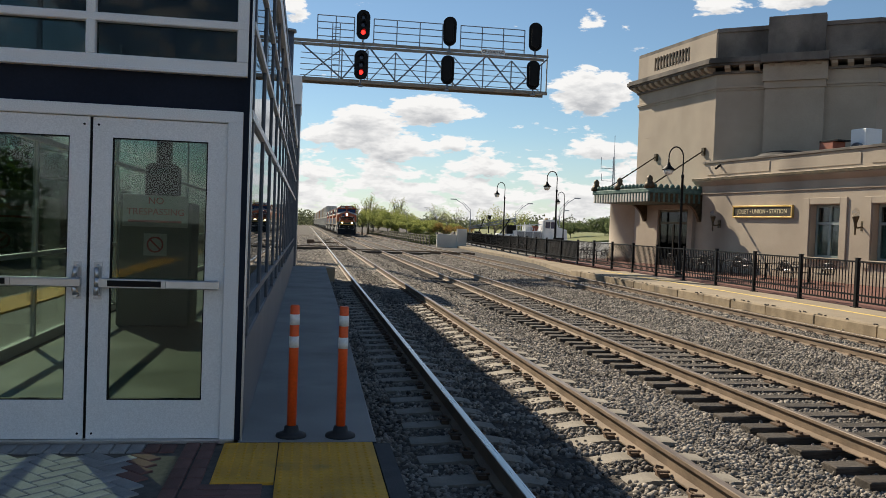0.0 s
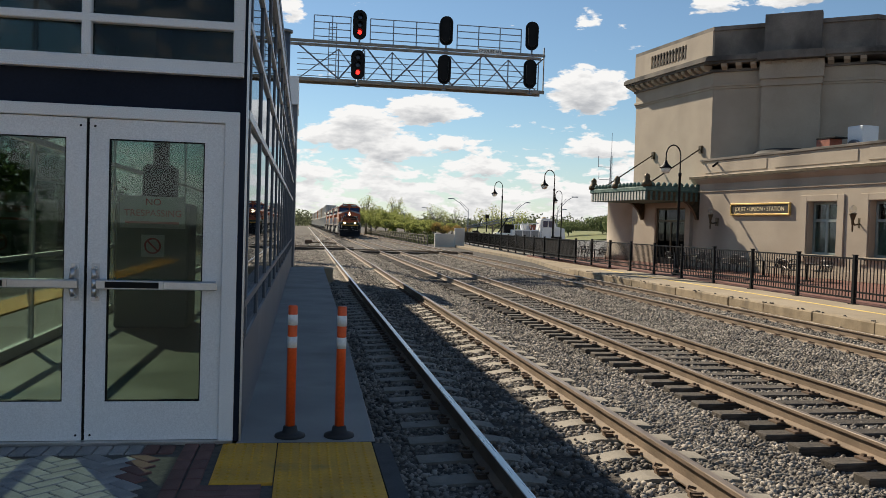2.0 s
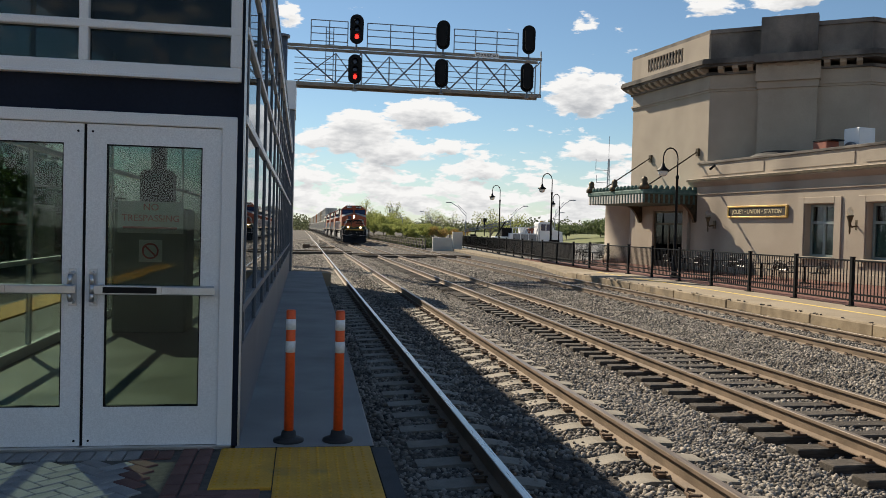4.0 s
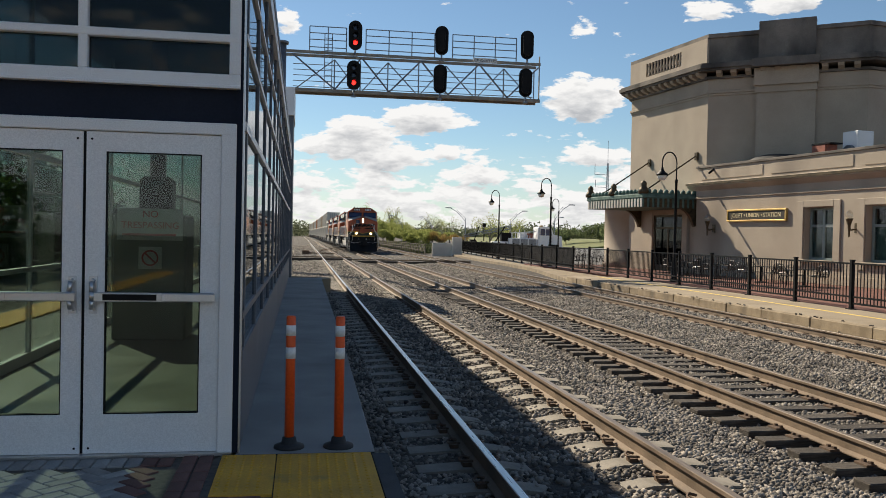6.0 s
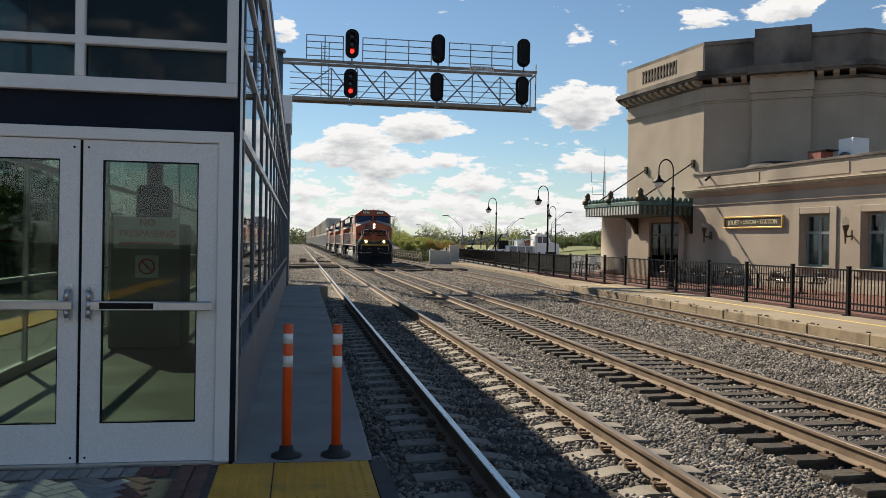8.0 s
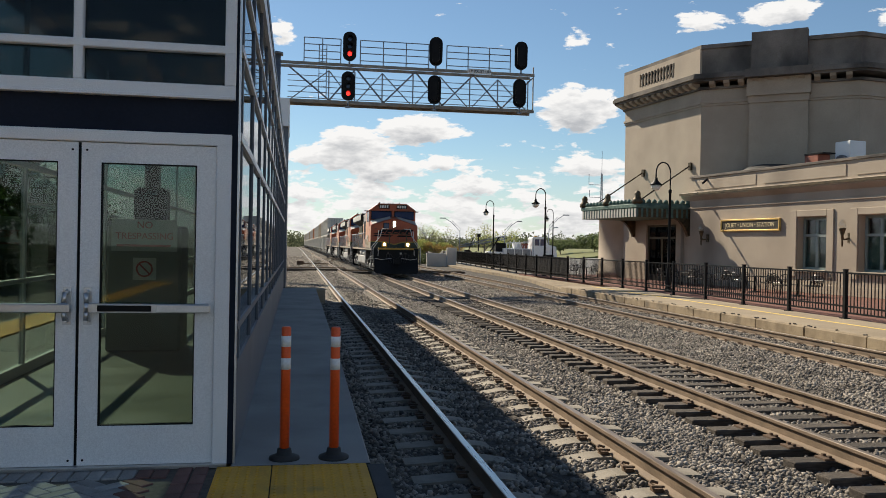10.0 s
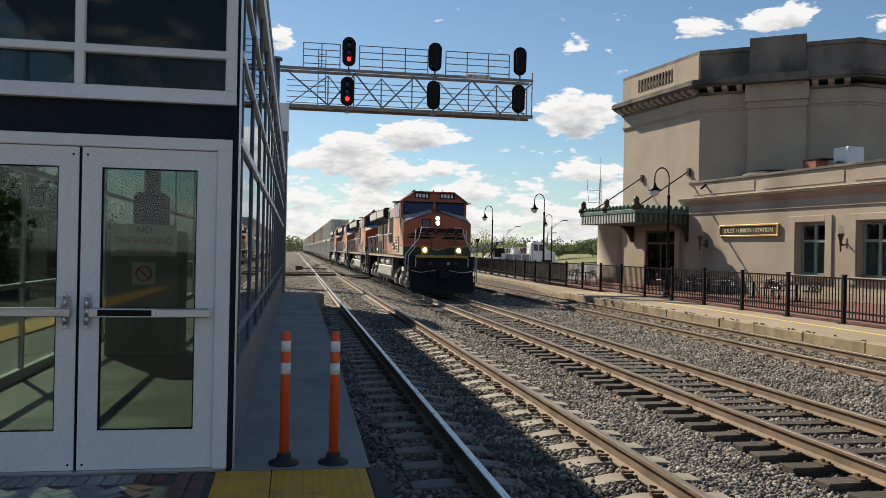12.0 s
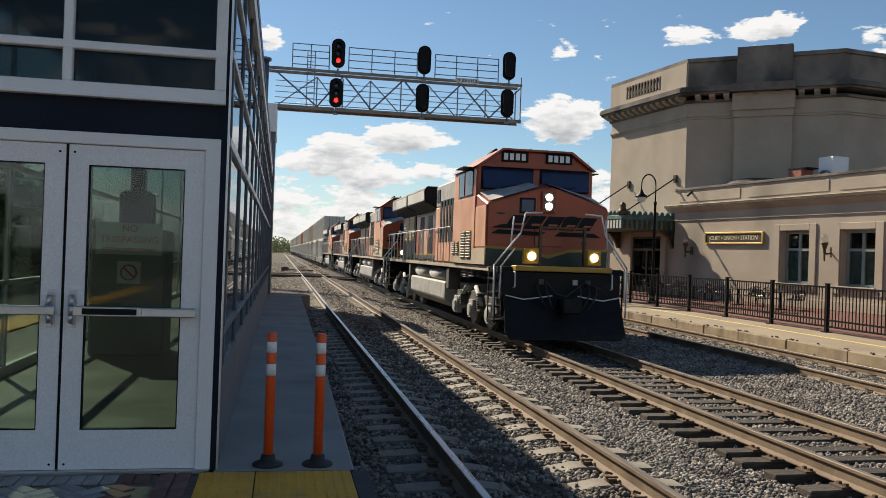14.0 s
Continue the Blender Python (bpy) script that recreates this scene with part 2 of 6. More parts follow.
M = dict(
    # shadow in the gaps between stones is put into this dark colour
    ground=surf("gap_shade_ground", (.030, .025, .020), (.075, .062, .050), 3.0, .95, bump=1.0, grain=22, dist=.04, stain=((.06, .05, .042), .35, .55)),
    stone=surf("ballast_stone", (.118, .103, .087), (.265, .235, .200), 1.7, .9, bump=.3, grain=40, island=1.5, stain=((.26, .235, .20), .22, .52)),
    concrete=surf("walk_concrete", (0.225, 0.2205, 0.2115), (0.297, 0.2925, 0.279), 1.2, .85, bump=.25, grain=90, stain=((.17, .165, .155), .8, .56)),
    tie=surf("concrete_tie", (.20, .178, .145), (.30, .268, .222), 4, .9, bump=.3, grain=70, rnd=.25),
    wood_tie=surf("timber_tie", (0.0364, 0.0294, 0.0238), (0.105, 0.0875, 0.07), 5, .9, bump=.6, grain=40, rnd=.5, aniso=(1, 9, 9)),
    rail_side=surf("rusty_rail", (.13, .092, .060), (.21, .152, .103), 3, .75, bump=.3, grain=70),
    rail_top=surf("polished_rail_head", (.50, .49, .47), (.62, .61, .60), 2, .30, metal=1.0, bump=.03, grain=200, aniso=(30, 1, 1)),
    rail_dull=surf("dull_rail_head", (.17, .135, .105), (.27, .22, .175), 2, .42, metal=.35, bump=.05, grain=120, aniso=(20, 1, 1)),
    iron=surf("rusty_iron", (0.07, 0.0434, 0.028), (0.133, 0.084, 0.0525), 10, .8, bump=.3),
    white_frame=surf("white_painted_aluminium", (0.741, 0.7362, 0.7315), (0.8075, 0.8027, 0.798), .9, .42, bump=.05, grain=120, stain=((.60, .58, .55), 1.3, .68)),
    navy=surf("dark_navy_metal_panel", (.010, .014, .026), (.017, .022, .036), 1.5, .6, bump=.04, spec=.12),
    alu=surf("brushed_aluminium", (.48, .48, .49), (.60, .60, .61), 3, .36, metal=1, bump=.05, grain=200),
    grey_panel=surf("grey_blue_metal_panel", (0.096, 0.1104, 0.1344), (0.1296, 0.144, 0.168), 1.0, .5, bump=.05, stain=((.15, .165, .19), 1.2, .6)),
    black_gloss=surf("glossy_black_metal", (.012, .012, .013), (.02, .02, .022), 5, .28, bump=.05, spec=.6),
    screen=surf("dark_mesh_screen", (.014, .014, .018), (.026, .026, .032), 9, .8, bump=.3, grain=120),
    black=surf("black_paint", (0.0048, 0.0048, 0.0054), (0.0084, 0.0084, 0.009), 5, .5, bump=.05, spec=.15),
    yellow=surf("tactile_yellow", (0.52, 0.265, 0.020), (0.66, 0.345, 0.032), 2.5, .75, bump=.2, grain=80, stain=((.30, .20, .05), 3, .58)),
    brick=surf("red_paver", (0.1121, 0.0535, 0.0448), (0.1725, 0.0862, 0.0734), 5, .85, bump=.3, grain=70, rnd=.35),
    brick_grey=surf("grey_paver", (0.2295, 0.2249, 0.2203), (0.3305, 0.3213, 0.3121), 5, .85, bump=.3, grain=70, rnd=.3),
    asphalt=surf("dark_asphalt", (.030, .032, .036), (.055, .058, .062), 4, .9, bump=.4, grain=120),
    joint=surf("sand_joint", (.07, .062, .055), (.11, .098, .085), 20, .95, bump=.3),
    orange=surf("orange_plastic", (.74, .085, .012), (.82, .11, .016), 3, .45, bump=.03),
    reflect=surf("white_reflective_band", (.70, .70, .68), (.80, .80, .79), 4, .4, bump=.03),
    rubber=surf("black_rubber", (.015, .015, .015), (.03, .03, .03), 8, .7),
    galv=surf("galvanised_steel", (.15, .17, .20), (.23, .255, .29), 5, .45, metal=.7, bump=.05),
    gantry_rust=surf("weathered_steel", (0.216, 0.198, 0.168), (0.3, 0.282, 0.252), 2.5, .6, metal=.3, bump=.1, stain=((.27, .17, .09), 4, .56)),
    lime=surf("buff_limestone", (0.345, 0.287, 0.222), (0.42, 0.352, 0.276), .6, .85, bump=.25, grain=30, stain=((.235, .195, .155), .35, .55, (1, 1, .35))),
    lime_dark=surf("dark_mottled_limestone", (.13, .115, .10), (.24, .208, .175), .8, .9, bump=.3, grain=25, stain=((.05, .046, .042), .6, .46, (1, 1, .5))),
    verdigris=surf("verdigris_copper", (.045, .10, .082), (.12, .20, .17), 4, .7, bump=.2),
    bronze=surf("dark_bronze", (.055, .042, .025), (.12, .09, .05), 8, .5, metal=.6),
    win_frame=surf("green_window_frame", (.20, .25, .23), (.27, .32, .30), 3, .5),
    gold=surf("gilt_sign_trim", (.55, .36, .10), (.66, .45, .15), 6, .4, metal=.4),
    sign_dark=surf("dark_sign_field", (.030, .022, .014), (.045, .035, .02), 6, .5),
    cream=surf("cream_lettering", (.70, .58, .34), (.78, .66, .42), 6, .5),
    tan=surf("tan_platform_concrete", (0.2484, 0.1978, 0.1334), (0.322, 0.2622, 0.184), .8, .9, bump=.25, grain=60, stain=((.29, .235, .17), .9, .58)),
    tan_dirty=surf("dirty_tan_concrete", (.19, .145, .092), (.30, .24, .16), 2.2, .92, bump=.4, grain=40, stain=((.10, .082, .06), 1.6, .56)),
    line_yellow=surf("yellow_line_paint", (.62, .44, .10), (.74, .55, .16), 4, .7),
    red_paving=surf("red_brick_terrace", (0.1275, 0.0527, 0.0382), (0.187, 0.0808, 0.0595), 3, .9, bump=.3, grain=25),
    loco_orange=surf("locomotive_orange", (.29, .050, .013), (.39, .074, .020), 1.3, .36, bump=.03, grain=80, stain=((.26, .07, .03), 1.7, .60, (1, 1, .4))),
    # faded, dusty orange, paled further to stand for sun on the sides
    loco_faded_sunlit=surf("faded_sunlit_orange", (0.56, 0.27, 0.16), (0.68, 0.38, 0.25), 1.2, .5, bump=.04, stain=((.40, .27, .18), 1.6, .55, (1, 1, .3))),
    loco_black=surf("locomotive_black", (.004, .0045, .006), (.008, .009, .011), 2, .5, bump=.05, spec=.18, stain=((.028, .025, .022), 2, .6)),
    loco_green=surf("dark_green_livery", (.012, .026, .016), (.02, .038, .024), 2, .42, bump=.03),
    loco_yellow=surf("livery_yellow", (.33, .19, .02), (.42, .255, .03), 2, .45, bump=.03, stain=((.34, .22, .06), 3, .6)),
    loco_grime=surf("grimy_underframe", (0.045, 0.041, 0.036), (0.12, 0.11, 0.097), 3, .8, bump=.3, stain=((.055, .05, .044), 3, .52)),
    tank_grey=surf("dusty_fuel_tank", (.30, .29, .27), (.44, .43, .40), 2, .7, bump=.1, stain=((.14, .13, .115), 2, .58)),
    rail_silver=surf("silver_handrail", (.55, .55, .54), (.66, .66, .65), 4, .45),
    # blue of the reflected sky is put into the glass colour
    cab_glass=surf("sky_blue_cab_glass", (.010, .022, .070), (.014, .030, .090), 1, .05, bump=0),
    steel_wheel=surf("worn_wheel_steel", (.14, .12, .10), (.30, .27, .24), 6, .5, metal=.6),
    headlamp=glow("lit_headlamp", (1.0, .84, .58), 9),
    ditchlamp=glow("lit_ditch_lamp", (1.0, .80, .50), 10),
    red_lamp=glow("lit_red_signal", (1.0, .02, .015), 2.5),
    box_white=surf("white_container", (.56, .53, .47), (.66, .63, .56), .7, .55, bump=.05, stain=((.40, .385, .36), .8, .62)),
    box_tan=surf("tan_container", (.45, .36, .25), (.54, .44, .32), .7, .6, bump=.05),
    box_orange=surf("rust_orange_container", (.42, .17, .07), (.52, .22, .10), .7, .6, bump=.05),
    leaf=leaf_mat("spring_leaves", (0.17, 0.20, 0.06), (0.46, 0.48, 0.17)),
    leaf_far=leaf_mat("far_leaves", (.075, .09, .055), (.14, .155, .095)),
    leaf_haze=leaf_mat("hazy_leaves", (.085, .115, .055), (.19, .22, .11)),
    leaf_russet=leaf_mat("russet_buds", (.20, .13, .05), (.36, .25, .09)),
    # the thicket's shade is put into this darker leaf colour
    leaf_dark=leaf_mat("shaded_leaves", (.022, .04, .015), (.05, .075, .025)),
    bark=surf("grey_bark", (.10, .085, .07), (.17, .15, .12), 6, .9, bump=.4),
    grass=surf("rough_grass", (0.10, 0.125, 0.040), (0.20, 0.20, 0.075), .5, .95, bump=.4),
    truck_white=surf("white_vehicle_paint", (.66, .67, .68), (.74, .75, .76), 1, .4, bump=.02),
    floor_in=surf("polished_lobby_floor", (0.185, 0.185, 0.158), (0.24, 0.24, 0.205), 1.1, .35, bump=.05, stain=((.18, .19, .16), 2, .6)),
    dark_in=surf("dim_interior_panel", (0.17, 0.1955, 0.17), (0.238, 0.2635, 0.238), 1.0, .6),
    red_box=surf("red_roof_unit", (.22, .06, .035), (.30, .09, .05), 4, .6),
    sign_white=surf("white_notice", (.62, .62, .60), (.70, .70, .68), 5, .5),
    sign_red=surf("red_notice_ink", (.45, .03, .03), (.52, .045, .04), 5, .5),
    glass=pane_mat("clear_door_glass", (.72, .79, .745), through_=.93, shine=.035),
    glass_side=pane_mat("tinted_side_glass", (.62, .68, .64), through_=.9, shine=.03),
    glass_dark=pane_mat("dark_tinted_glass", (.40, .45, .46), through_=.7, shine=.02),
    globe_glass=pane_mat("clear_globe_glass", (.93, .93, .90), through_=.97, shine=.08),
    glass_win=pane_mat("window_glass", (.8, .84, .84), through_=.95, shine=.04),
    lamp_glass=surf("frosted_lamp_glass", (.72, .70, .64), (.80, .78, .72), 5, .3, bump=0),
)


# ---- building helpers ----
def box(bm, x0, x1, y0, y1, z0, z1, m=None):
    v = [bm.verts.new(m @ Vector(p) if m else p) for p in ((x0, y0, z0), (x1, y0, z0), (x1, y1, z0), (x0, y1, z0), (x0, y0, z1), (x1, y0, z1), (x1, y1, z1), (x0, y1, z1))]
    for f in ((3, 2, 1, 0), (4, 5, 6, 7), (0, 1, 5, 4), (1, 2, 6, 5), (2, 3, 7, 6), (3, 0, 4, 7)):
        bm.faces.new([v[i] for i in f])
    return v


def rod(bm, p, q, r, n=8, r2=None):
    """A round bar from p to q, tapered where r2 is given."""
    p, q = Vector(p), Vector(q)
    d = q - p
    if d.length < 1e-6:
        return
    m = d.to_track_quat("Z", "Y").to_matrix()
    r2 = r if r2 is None else r2
    a, b = [], []
    for i in range(n):
        t = 2 * math.pi * i / n
        c = Vector((math.cos(t), math.sin(t), 0))
        a.append(bm.verts.new(p + m @ (c * r)))
        b.append(bm.verts.new(q + m @ (c * max(r2, 1e-4))))
    for i in range(n):
        j = (i + 1) % n
        f = bm.faces.new((a[i], a[j], b[j], b[i]))
        f.smooth = n > 6
    bm.faces.new(a[::-1])
    bm.faces.new(b)


def path_rod(bm, pts, r, n=8):
    for a, b in zip(pts, pts[1:]):
        rod(bm, a, b, r, n)


def prism(bm, outline, axis, a, b):
    """Extrudes a closed outline (two coordinates) along axis 'x', 'y' or 'z' from a to b."""
    def put(u, v, w):
        return {"x": (w, u, v), "y": (u, w, v), "z": (u, v, w)}[axis]
    lo = [bm.verts.new(put(u, v, a)) for u, v in outline]
    hi = [bm.verts.new(put(u, v, b)) for u, v in outline]
    n = len(outline)
    for i in range(n):
        j = (i + 1) % n
        bm.faces.new((lo[i], lo[j], hi[j], hi[i]))
    bm.faces.new(lo[::-1])
    bm.faces.new(hi)


def lathe(bm, prof, n=16, at=(0, 0, 0)):
    """Turns a profile of (radius, height) round the upright axis through at."""
    rings = []
    for r, z in prof:
        rings.append([bm.verts.new((at[0] + r * math.cos(2 * math.pi * i / n), at[1] + r * math.sin(2 * math.pi * i / n), at[2] + z)) for i in range(n)])
    for a, b in zip(rings, rings[1:]):
        for i in range(n):
            f = bm.faces.new((a[i], a[(i + 1) % n], b[(i + 1) % n], b[i]))
            f.smooth = True
    bm.faces.new(rings[0][::-1])
    bm.faces.new(rings[-1])


def mesh_of(name, bm, material, bevel=0.0):
    if bevel:
        bmesh.ops.bevel(bm, geom=bm.edges[:], offset=bevel, segments=1, affect="EDGES", clamp_overlap=True)
    bmesh.ops.recalc_face_normals(bm, faces=bm.faces)
    me = bpy.data.meshes.new(name)
    bm.to_mesh(me)
    bm.free()
    me.materials.append(material)
    return me


def thing(name, label, category, group="", kind="", at=None):
    ob = tagged(new(name), label, category, group, kind)
    if at is not None:
        ob.matrix_basis = at
    return ob


def part(name, bm, material, parent=None, label="", bevel=0.0, at=None):
    ob = new(name, mesh_of(name, bm, material, bevel))
    if parent:
        ob.parent = parent
    if at is not None:
        ob.matrix_basis = at
    if label:
        tagged(ob, label)
    return ob


def bpart(name, material, parent, *boxes, label="", bevel=0.0, at=None):
    bm = bmesh.new()
    for b in boxes:
        box(bm, *b)
    return part(name, bm, material, parent, label, bevel, at)


def share(name, me, parent, at):
    ob = new(name, me)
    ob.parent = parent
    ob.matrix_basis = at
    return ob


def text_part(name, body, size, material, parent, at, extrude=0.004, label=""):
    cu = bpy.data.curves.new(name, "FONT")
    cu.body, cu.size, cu.extrude, cu.align_x, cu.align_y = body, size, extrude, "CENTER", "CENTER"
    tmp = bpy.data.objects.new(name, cu)
    scene.collection.objects.link(tmp)
    bpy.context.view_layer.update()
    me = bpy.data.meshes.new_from_object(tmp.evaluated_get(bpy.context.evaluated_depsgraph_get()))
    bpy.data.objects.remove(tmp)
    me.materials.clear()
    me.materials.append(material)
    ob = new(name, me)
    ob.parent, ob.matrix_basis = parent, at
    if label:
        tagged(ob, label)
    return ob


# ---- the line of the tracks ----
BEND_Y, BEND_R = 150.0, 40000.0


def bend(y):
    """Sideways shift and heading of the line at y: straight past the station, then a very slight curve."""
    d = max(0.0, y - BEND_Y)
    return -d * d / (2 * BEND_R), d / BEND_R


RAIL_1, RAIL_2, RAIL_3 = 1.549, 5.586, 10.17
TOP_1, TOP_2, TOP_3 = -0.277, -0.45, -0.45


def build_ground():
    xs = [-2500, -600, -150, -40, -12, -6, 0.3, .9, 1.5, 2.3, 3.1, 3.75, 4.5, 5.3, 5.75, 6.95, 7.5, 8.1, 8.7, 9.3, 9.7, 12.1, 12.4, 12.6, 16, 25, 60, 150, 600, 2500]
    zs = [-1.2, -1.0, -.8, -.7, -.7, -.66, -.56, -.51, -.50, -.50, -.50, -.52, -.68, -.745, -.685, -.685, -.70, -.685, -.65, -.635, -.63, -.63, -.60, -.60, -.6, -.6, -.7, -.9, -1.0, -1.2]
    ys = [-300, -60, -20, -5, 0, 3, 5, 7, 9, 11, 13, 15, 18, 21, 25, 30, 36, 44, 55, 70, 90, 120, 150, 180, 220, 270, 340, 430, 560, 800, 1300, 2200, 4000]
    verts, faces = [], []
    rng = random.Random(3)
    for y in ys:
        for x, z in zip(xs, zs):
            sh = bend(min(y, 700))[0] if abs(x) < 40 else 0
            if 56 < y < 95 and 0 < x < 12.3:
                z = z * .5 - .25
            verts.append((x + sh, y, z + rng.uniform(-.015, .015)))
    n = len(xs)
    for j in range(len(ys) - 1):
        for i in range(n - 1):
            faces.append((j * n + i, j * n + i + 1, (j + 1) * n + i + 1, (j + 1) * n + i))
    me = bpy.data.meshes.new("ground")
    me.from_pydata(verts, [], faces)
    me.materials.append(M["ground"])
    ob = tagged(new("ground", me), "grey crushed stone ballast ground round the tracks", "ground", kind="structure")
    return ob


build_ground()


def rail_bms(xc, top, y0, y1):
    """Web and foot, and the polished head, of one rail whose head is centred at xc."""
    side, head = bmesh.new(), bmesh.new()
    sec = [(-.07, -.18), (.07, -.18), (.07, -.168), (.012, -.145), (.012, -.045), (.036, -.036), (.036, -.006), (-.036, -.006), (-.036, -.036), (-.012, -.045), (-.012, -.145), (-.07, -.168)]
    cap = [(-.033, -.006), (.033, -.006), (.030, .0), (-.030, .0)]
    ys = [y0] + [y for y in (10, 30, 60, 100, 150, 180, 210, 240, 270, 300, 340, 380, 430, 480, 540, 600) if y0 < y < y1] + [y1]
    for bm, pr in ((side, sec), (head, cap)):
        prev = None
        for y in ys:
            ring = [bm.verts.new((xc + bend(y)[0] + u, y, top + v)) for u, v in pr]
            if prev:
                for i in range(len(pr)):
                    j = (i + 1) % len(pr)
                    bm.faces.new((prev[i], prev[j], ring[j], ring[i]))
            else:
                bm.faces.new(ring[::-1])
            prev = ring
        bm.faces.new(prev)
    return side, head


def tie_mesh(kind):
    bm = bmesh.new()
    if kind == "concrete":
        prof = [(-1.295, -.20), (1.295, -.20), (1.295, -.02), (.95, 0), (.52, 0), (.25, -.045), (-.25, -.045), (-.52, 0), (-.95, 0), (-1.295, -.02)]
        lo = [bm.verts.new((u, -.12 if v > -.1 else -.14, v)) for u, v in prof]
        hi = [bm.verts.new((u, .12 if v > -.1 else .14, v)) for u, v in prof]
        for i in range(len(prof)):
            j = (i + 1) % len(prof)
            bm.faces.new((lo[i], lo[j], hi[j], hi[i]))
        bm.faces.new(lo[::-1])
        bm.faces.new(hi)
        return mesh_of("tie", bm, M["tie"])
    box(bm, -1.3, 1.3, -.115, .115, -.18, 0)
    return mesh_of("tie", bm, M["wood_tie"], .012)


def clip_mesh(kind):
    bm = bmesh.new()
    if kind == "concrete":
        box(bm, .075, .15, -.05, .05, 0, .035)
        path_rod(bm, [(.07, -.07, .05), (.13, -.08, .065), (.17, -.02, .055), (.17, .05, .055), (.10, .08, .06), (.065, .03, .045)], .012, 5)
    else:
        box(bm, -.19, .19, -.09, .09, 0, .02)
        for x in (-.11, .11):
            for y in (-.05, .05):
                box(bm, x - .018, x + .018, y - .018, y + .018, .02, .045)
    return mesh_of("rail_clip" if kind == "concrete" else "tie_plate", bm, M["iron"])


def build_track(label, xl, top, kind, step, y0, y1, near, off):
    tr = thing("railway_track", label, "railway track", kind="structure")
    for x in (xl, xl + 1.51):
        s, h = rail_bms(x, top, -40, 600)
        r = part("rail", s, M["rail_side"], tr, "rusty steel rail with a polished head")
        part("rail_head", h, M["rail_top" if x < 2 else "rail_dull"], r, "bright polished running surface" if x < 2 else "dull worn running surface")
    tm, cm = tie_mesh(kind), clip_mesh(kind)
    rng = random.Random(int(xl * 10))
    xc, zt = xl + .755, top - .183
    y, k = off, 0
    while y < y1:
        if y >= y0:
            jit = 0 if kind == "concrete" else 1
            at = pose(xc + bend(y)[0] + rng.uniform(-.05, .05) * jit, y + rng.uniform(-.03, .03) * jit, zt - rng.uniform(0, .008), 0, 0, rng.uniform(-2.0, 2.0) * jit)
            if k < 290:
                t = share("tie", tm, tr, at)
                if y < near:
                    if kind == "concrete":
                        for x, rz in ((-.755, 0), (-.755, 180), (.755, 0), (.755, 180)):
                            share("rail_clip", cm, t, pose(x, 0, .001, 0, 0, rz))
                    else:
                        for x in (-.755, .755):
                            share("tie_plate", cm, t, pose(x, 0, .001))
            k += 1
        y += step
    return tr


build_track("track on pale concrete ties in grey ballast", RAIL_1, TOP_1, "concrete", .61, -12, 150, 26, -12.46)
build_track("track on dark timber ties in grey ballast", RAIL_2, TOP_2, "wood", .52, -12, 140, 26, -12.38)
build_track("track on buried ties beside the station platform", RAIL_3, TOP_3, "concrete", .61, -12, 150, 44, -12.18)


def build_crossing():
    """The level diamond where another line crosses all three tracks."""
    ob = thing("diamond_crossing", "crossing track of dark timbers and rusty rails", "railway track", kind="structure")
    for x0, x1, top in ((-40, 3.7, -.262), (3.7, 12.8, -.425)):
        for y in (63.0, 64.5):
            bpart("rail", M["rail_side"], ob, (x0, x1, y - .04, y + .04, top - .16, top))
    for x0, x1, top in ((-3, 3.7, -.31), (3.7, 9.2, -.475)):
        for y in (62.3, 63.75, 65.2):
            bpart("timber", M["wood_tie"], ob, (x0, x1, y - .45, y + .45, -.8, top), bevel=.03)
    return ob


build_crossing()

# ---- near platform ----
def build_platform():
    bm = bmesh.new()
    prism(bm, [(-.42, 5.80), (.535, 5.80), (.60, 12), (.69, 28.6), (-.42, 28.6)], "z", -.9, 0.0)
    ob = part("platform_slab", bm, M["concrete"], bevel=.012)
    tagged(ob, "narrow grey concrete walkway along the glazed shelter", "walkway", kind="structure")
    b = bpart("platform_bed", M["joint"], None, (-7.0, .505, -30, 5.795, -.9, -.012))
    tagged(b, "sandy bed under the platform pavers", "platform", kind="structure")
    e = bpart("platform_edge", M["asphalt"], None, (.51, .62, -30, 5.79, -.9, -.004))
    tagged(e, "dark asphalt strip along the platform edge", "platform edge", kind="structure")
    bpart("joint_strip", M["rubber"], e, (-.40, .53, 5.791, 5.799, -.3, .004))
    f = bpart("far_walk_pad", M["tan"], None, (-.6, 1.0, 28.62, 29.9, -.9, -.03))
    tagged(f, "sunlit concrete pad past the walkway", "walkway", kind="structure")
    return b


bed = build_platform()


def build_tactile():
    """Yellow truncated-dome mats: a narrow one by the doors and a wide one along the edge."""
    for x0, x1, y0, y1 in ((-.50, -.142, 4.90, 5.785), (-.135, .50, 3.0, 5.785)):
        ob = bpart("tactile_mat", M["yellow"], None, (x0, x1, y0, y1, -.02, .006), bevel=.004)
        tagged(ob, "yellow tactile warning mat with raised domes", "tactile paving", kind="structure")
        bm = bmesh.new()
        ny, nx = int((y1 - max(y0, 4.3)) / .06), int((x1 - x0) / .06)
        for j in range(ny):
            for i in range(nx):
                lathe(bm, [(.013, 0), (.010, .004), (.005, .006)], 6, (x0 + .03 + i * .06, y1 - .03 - j * .06, .006))
        tagged(part("domes", bm, M["yellow"], ob), kind="stuff")


build_tactile()


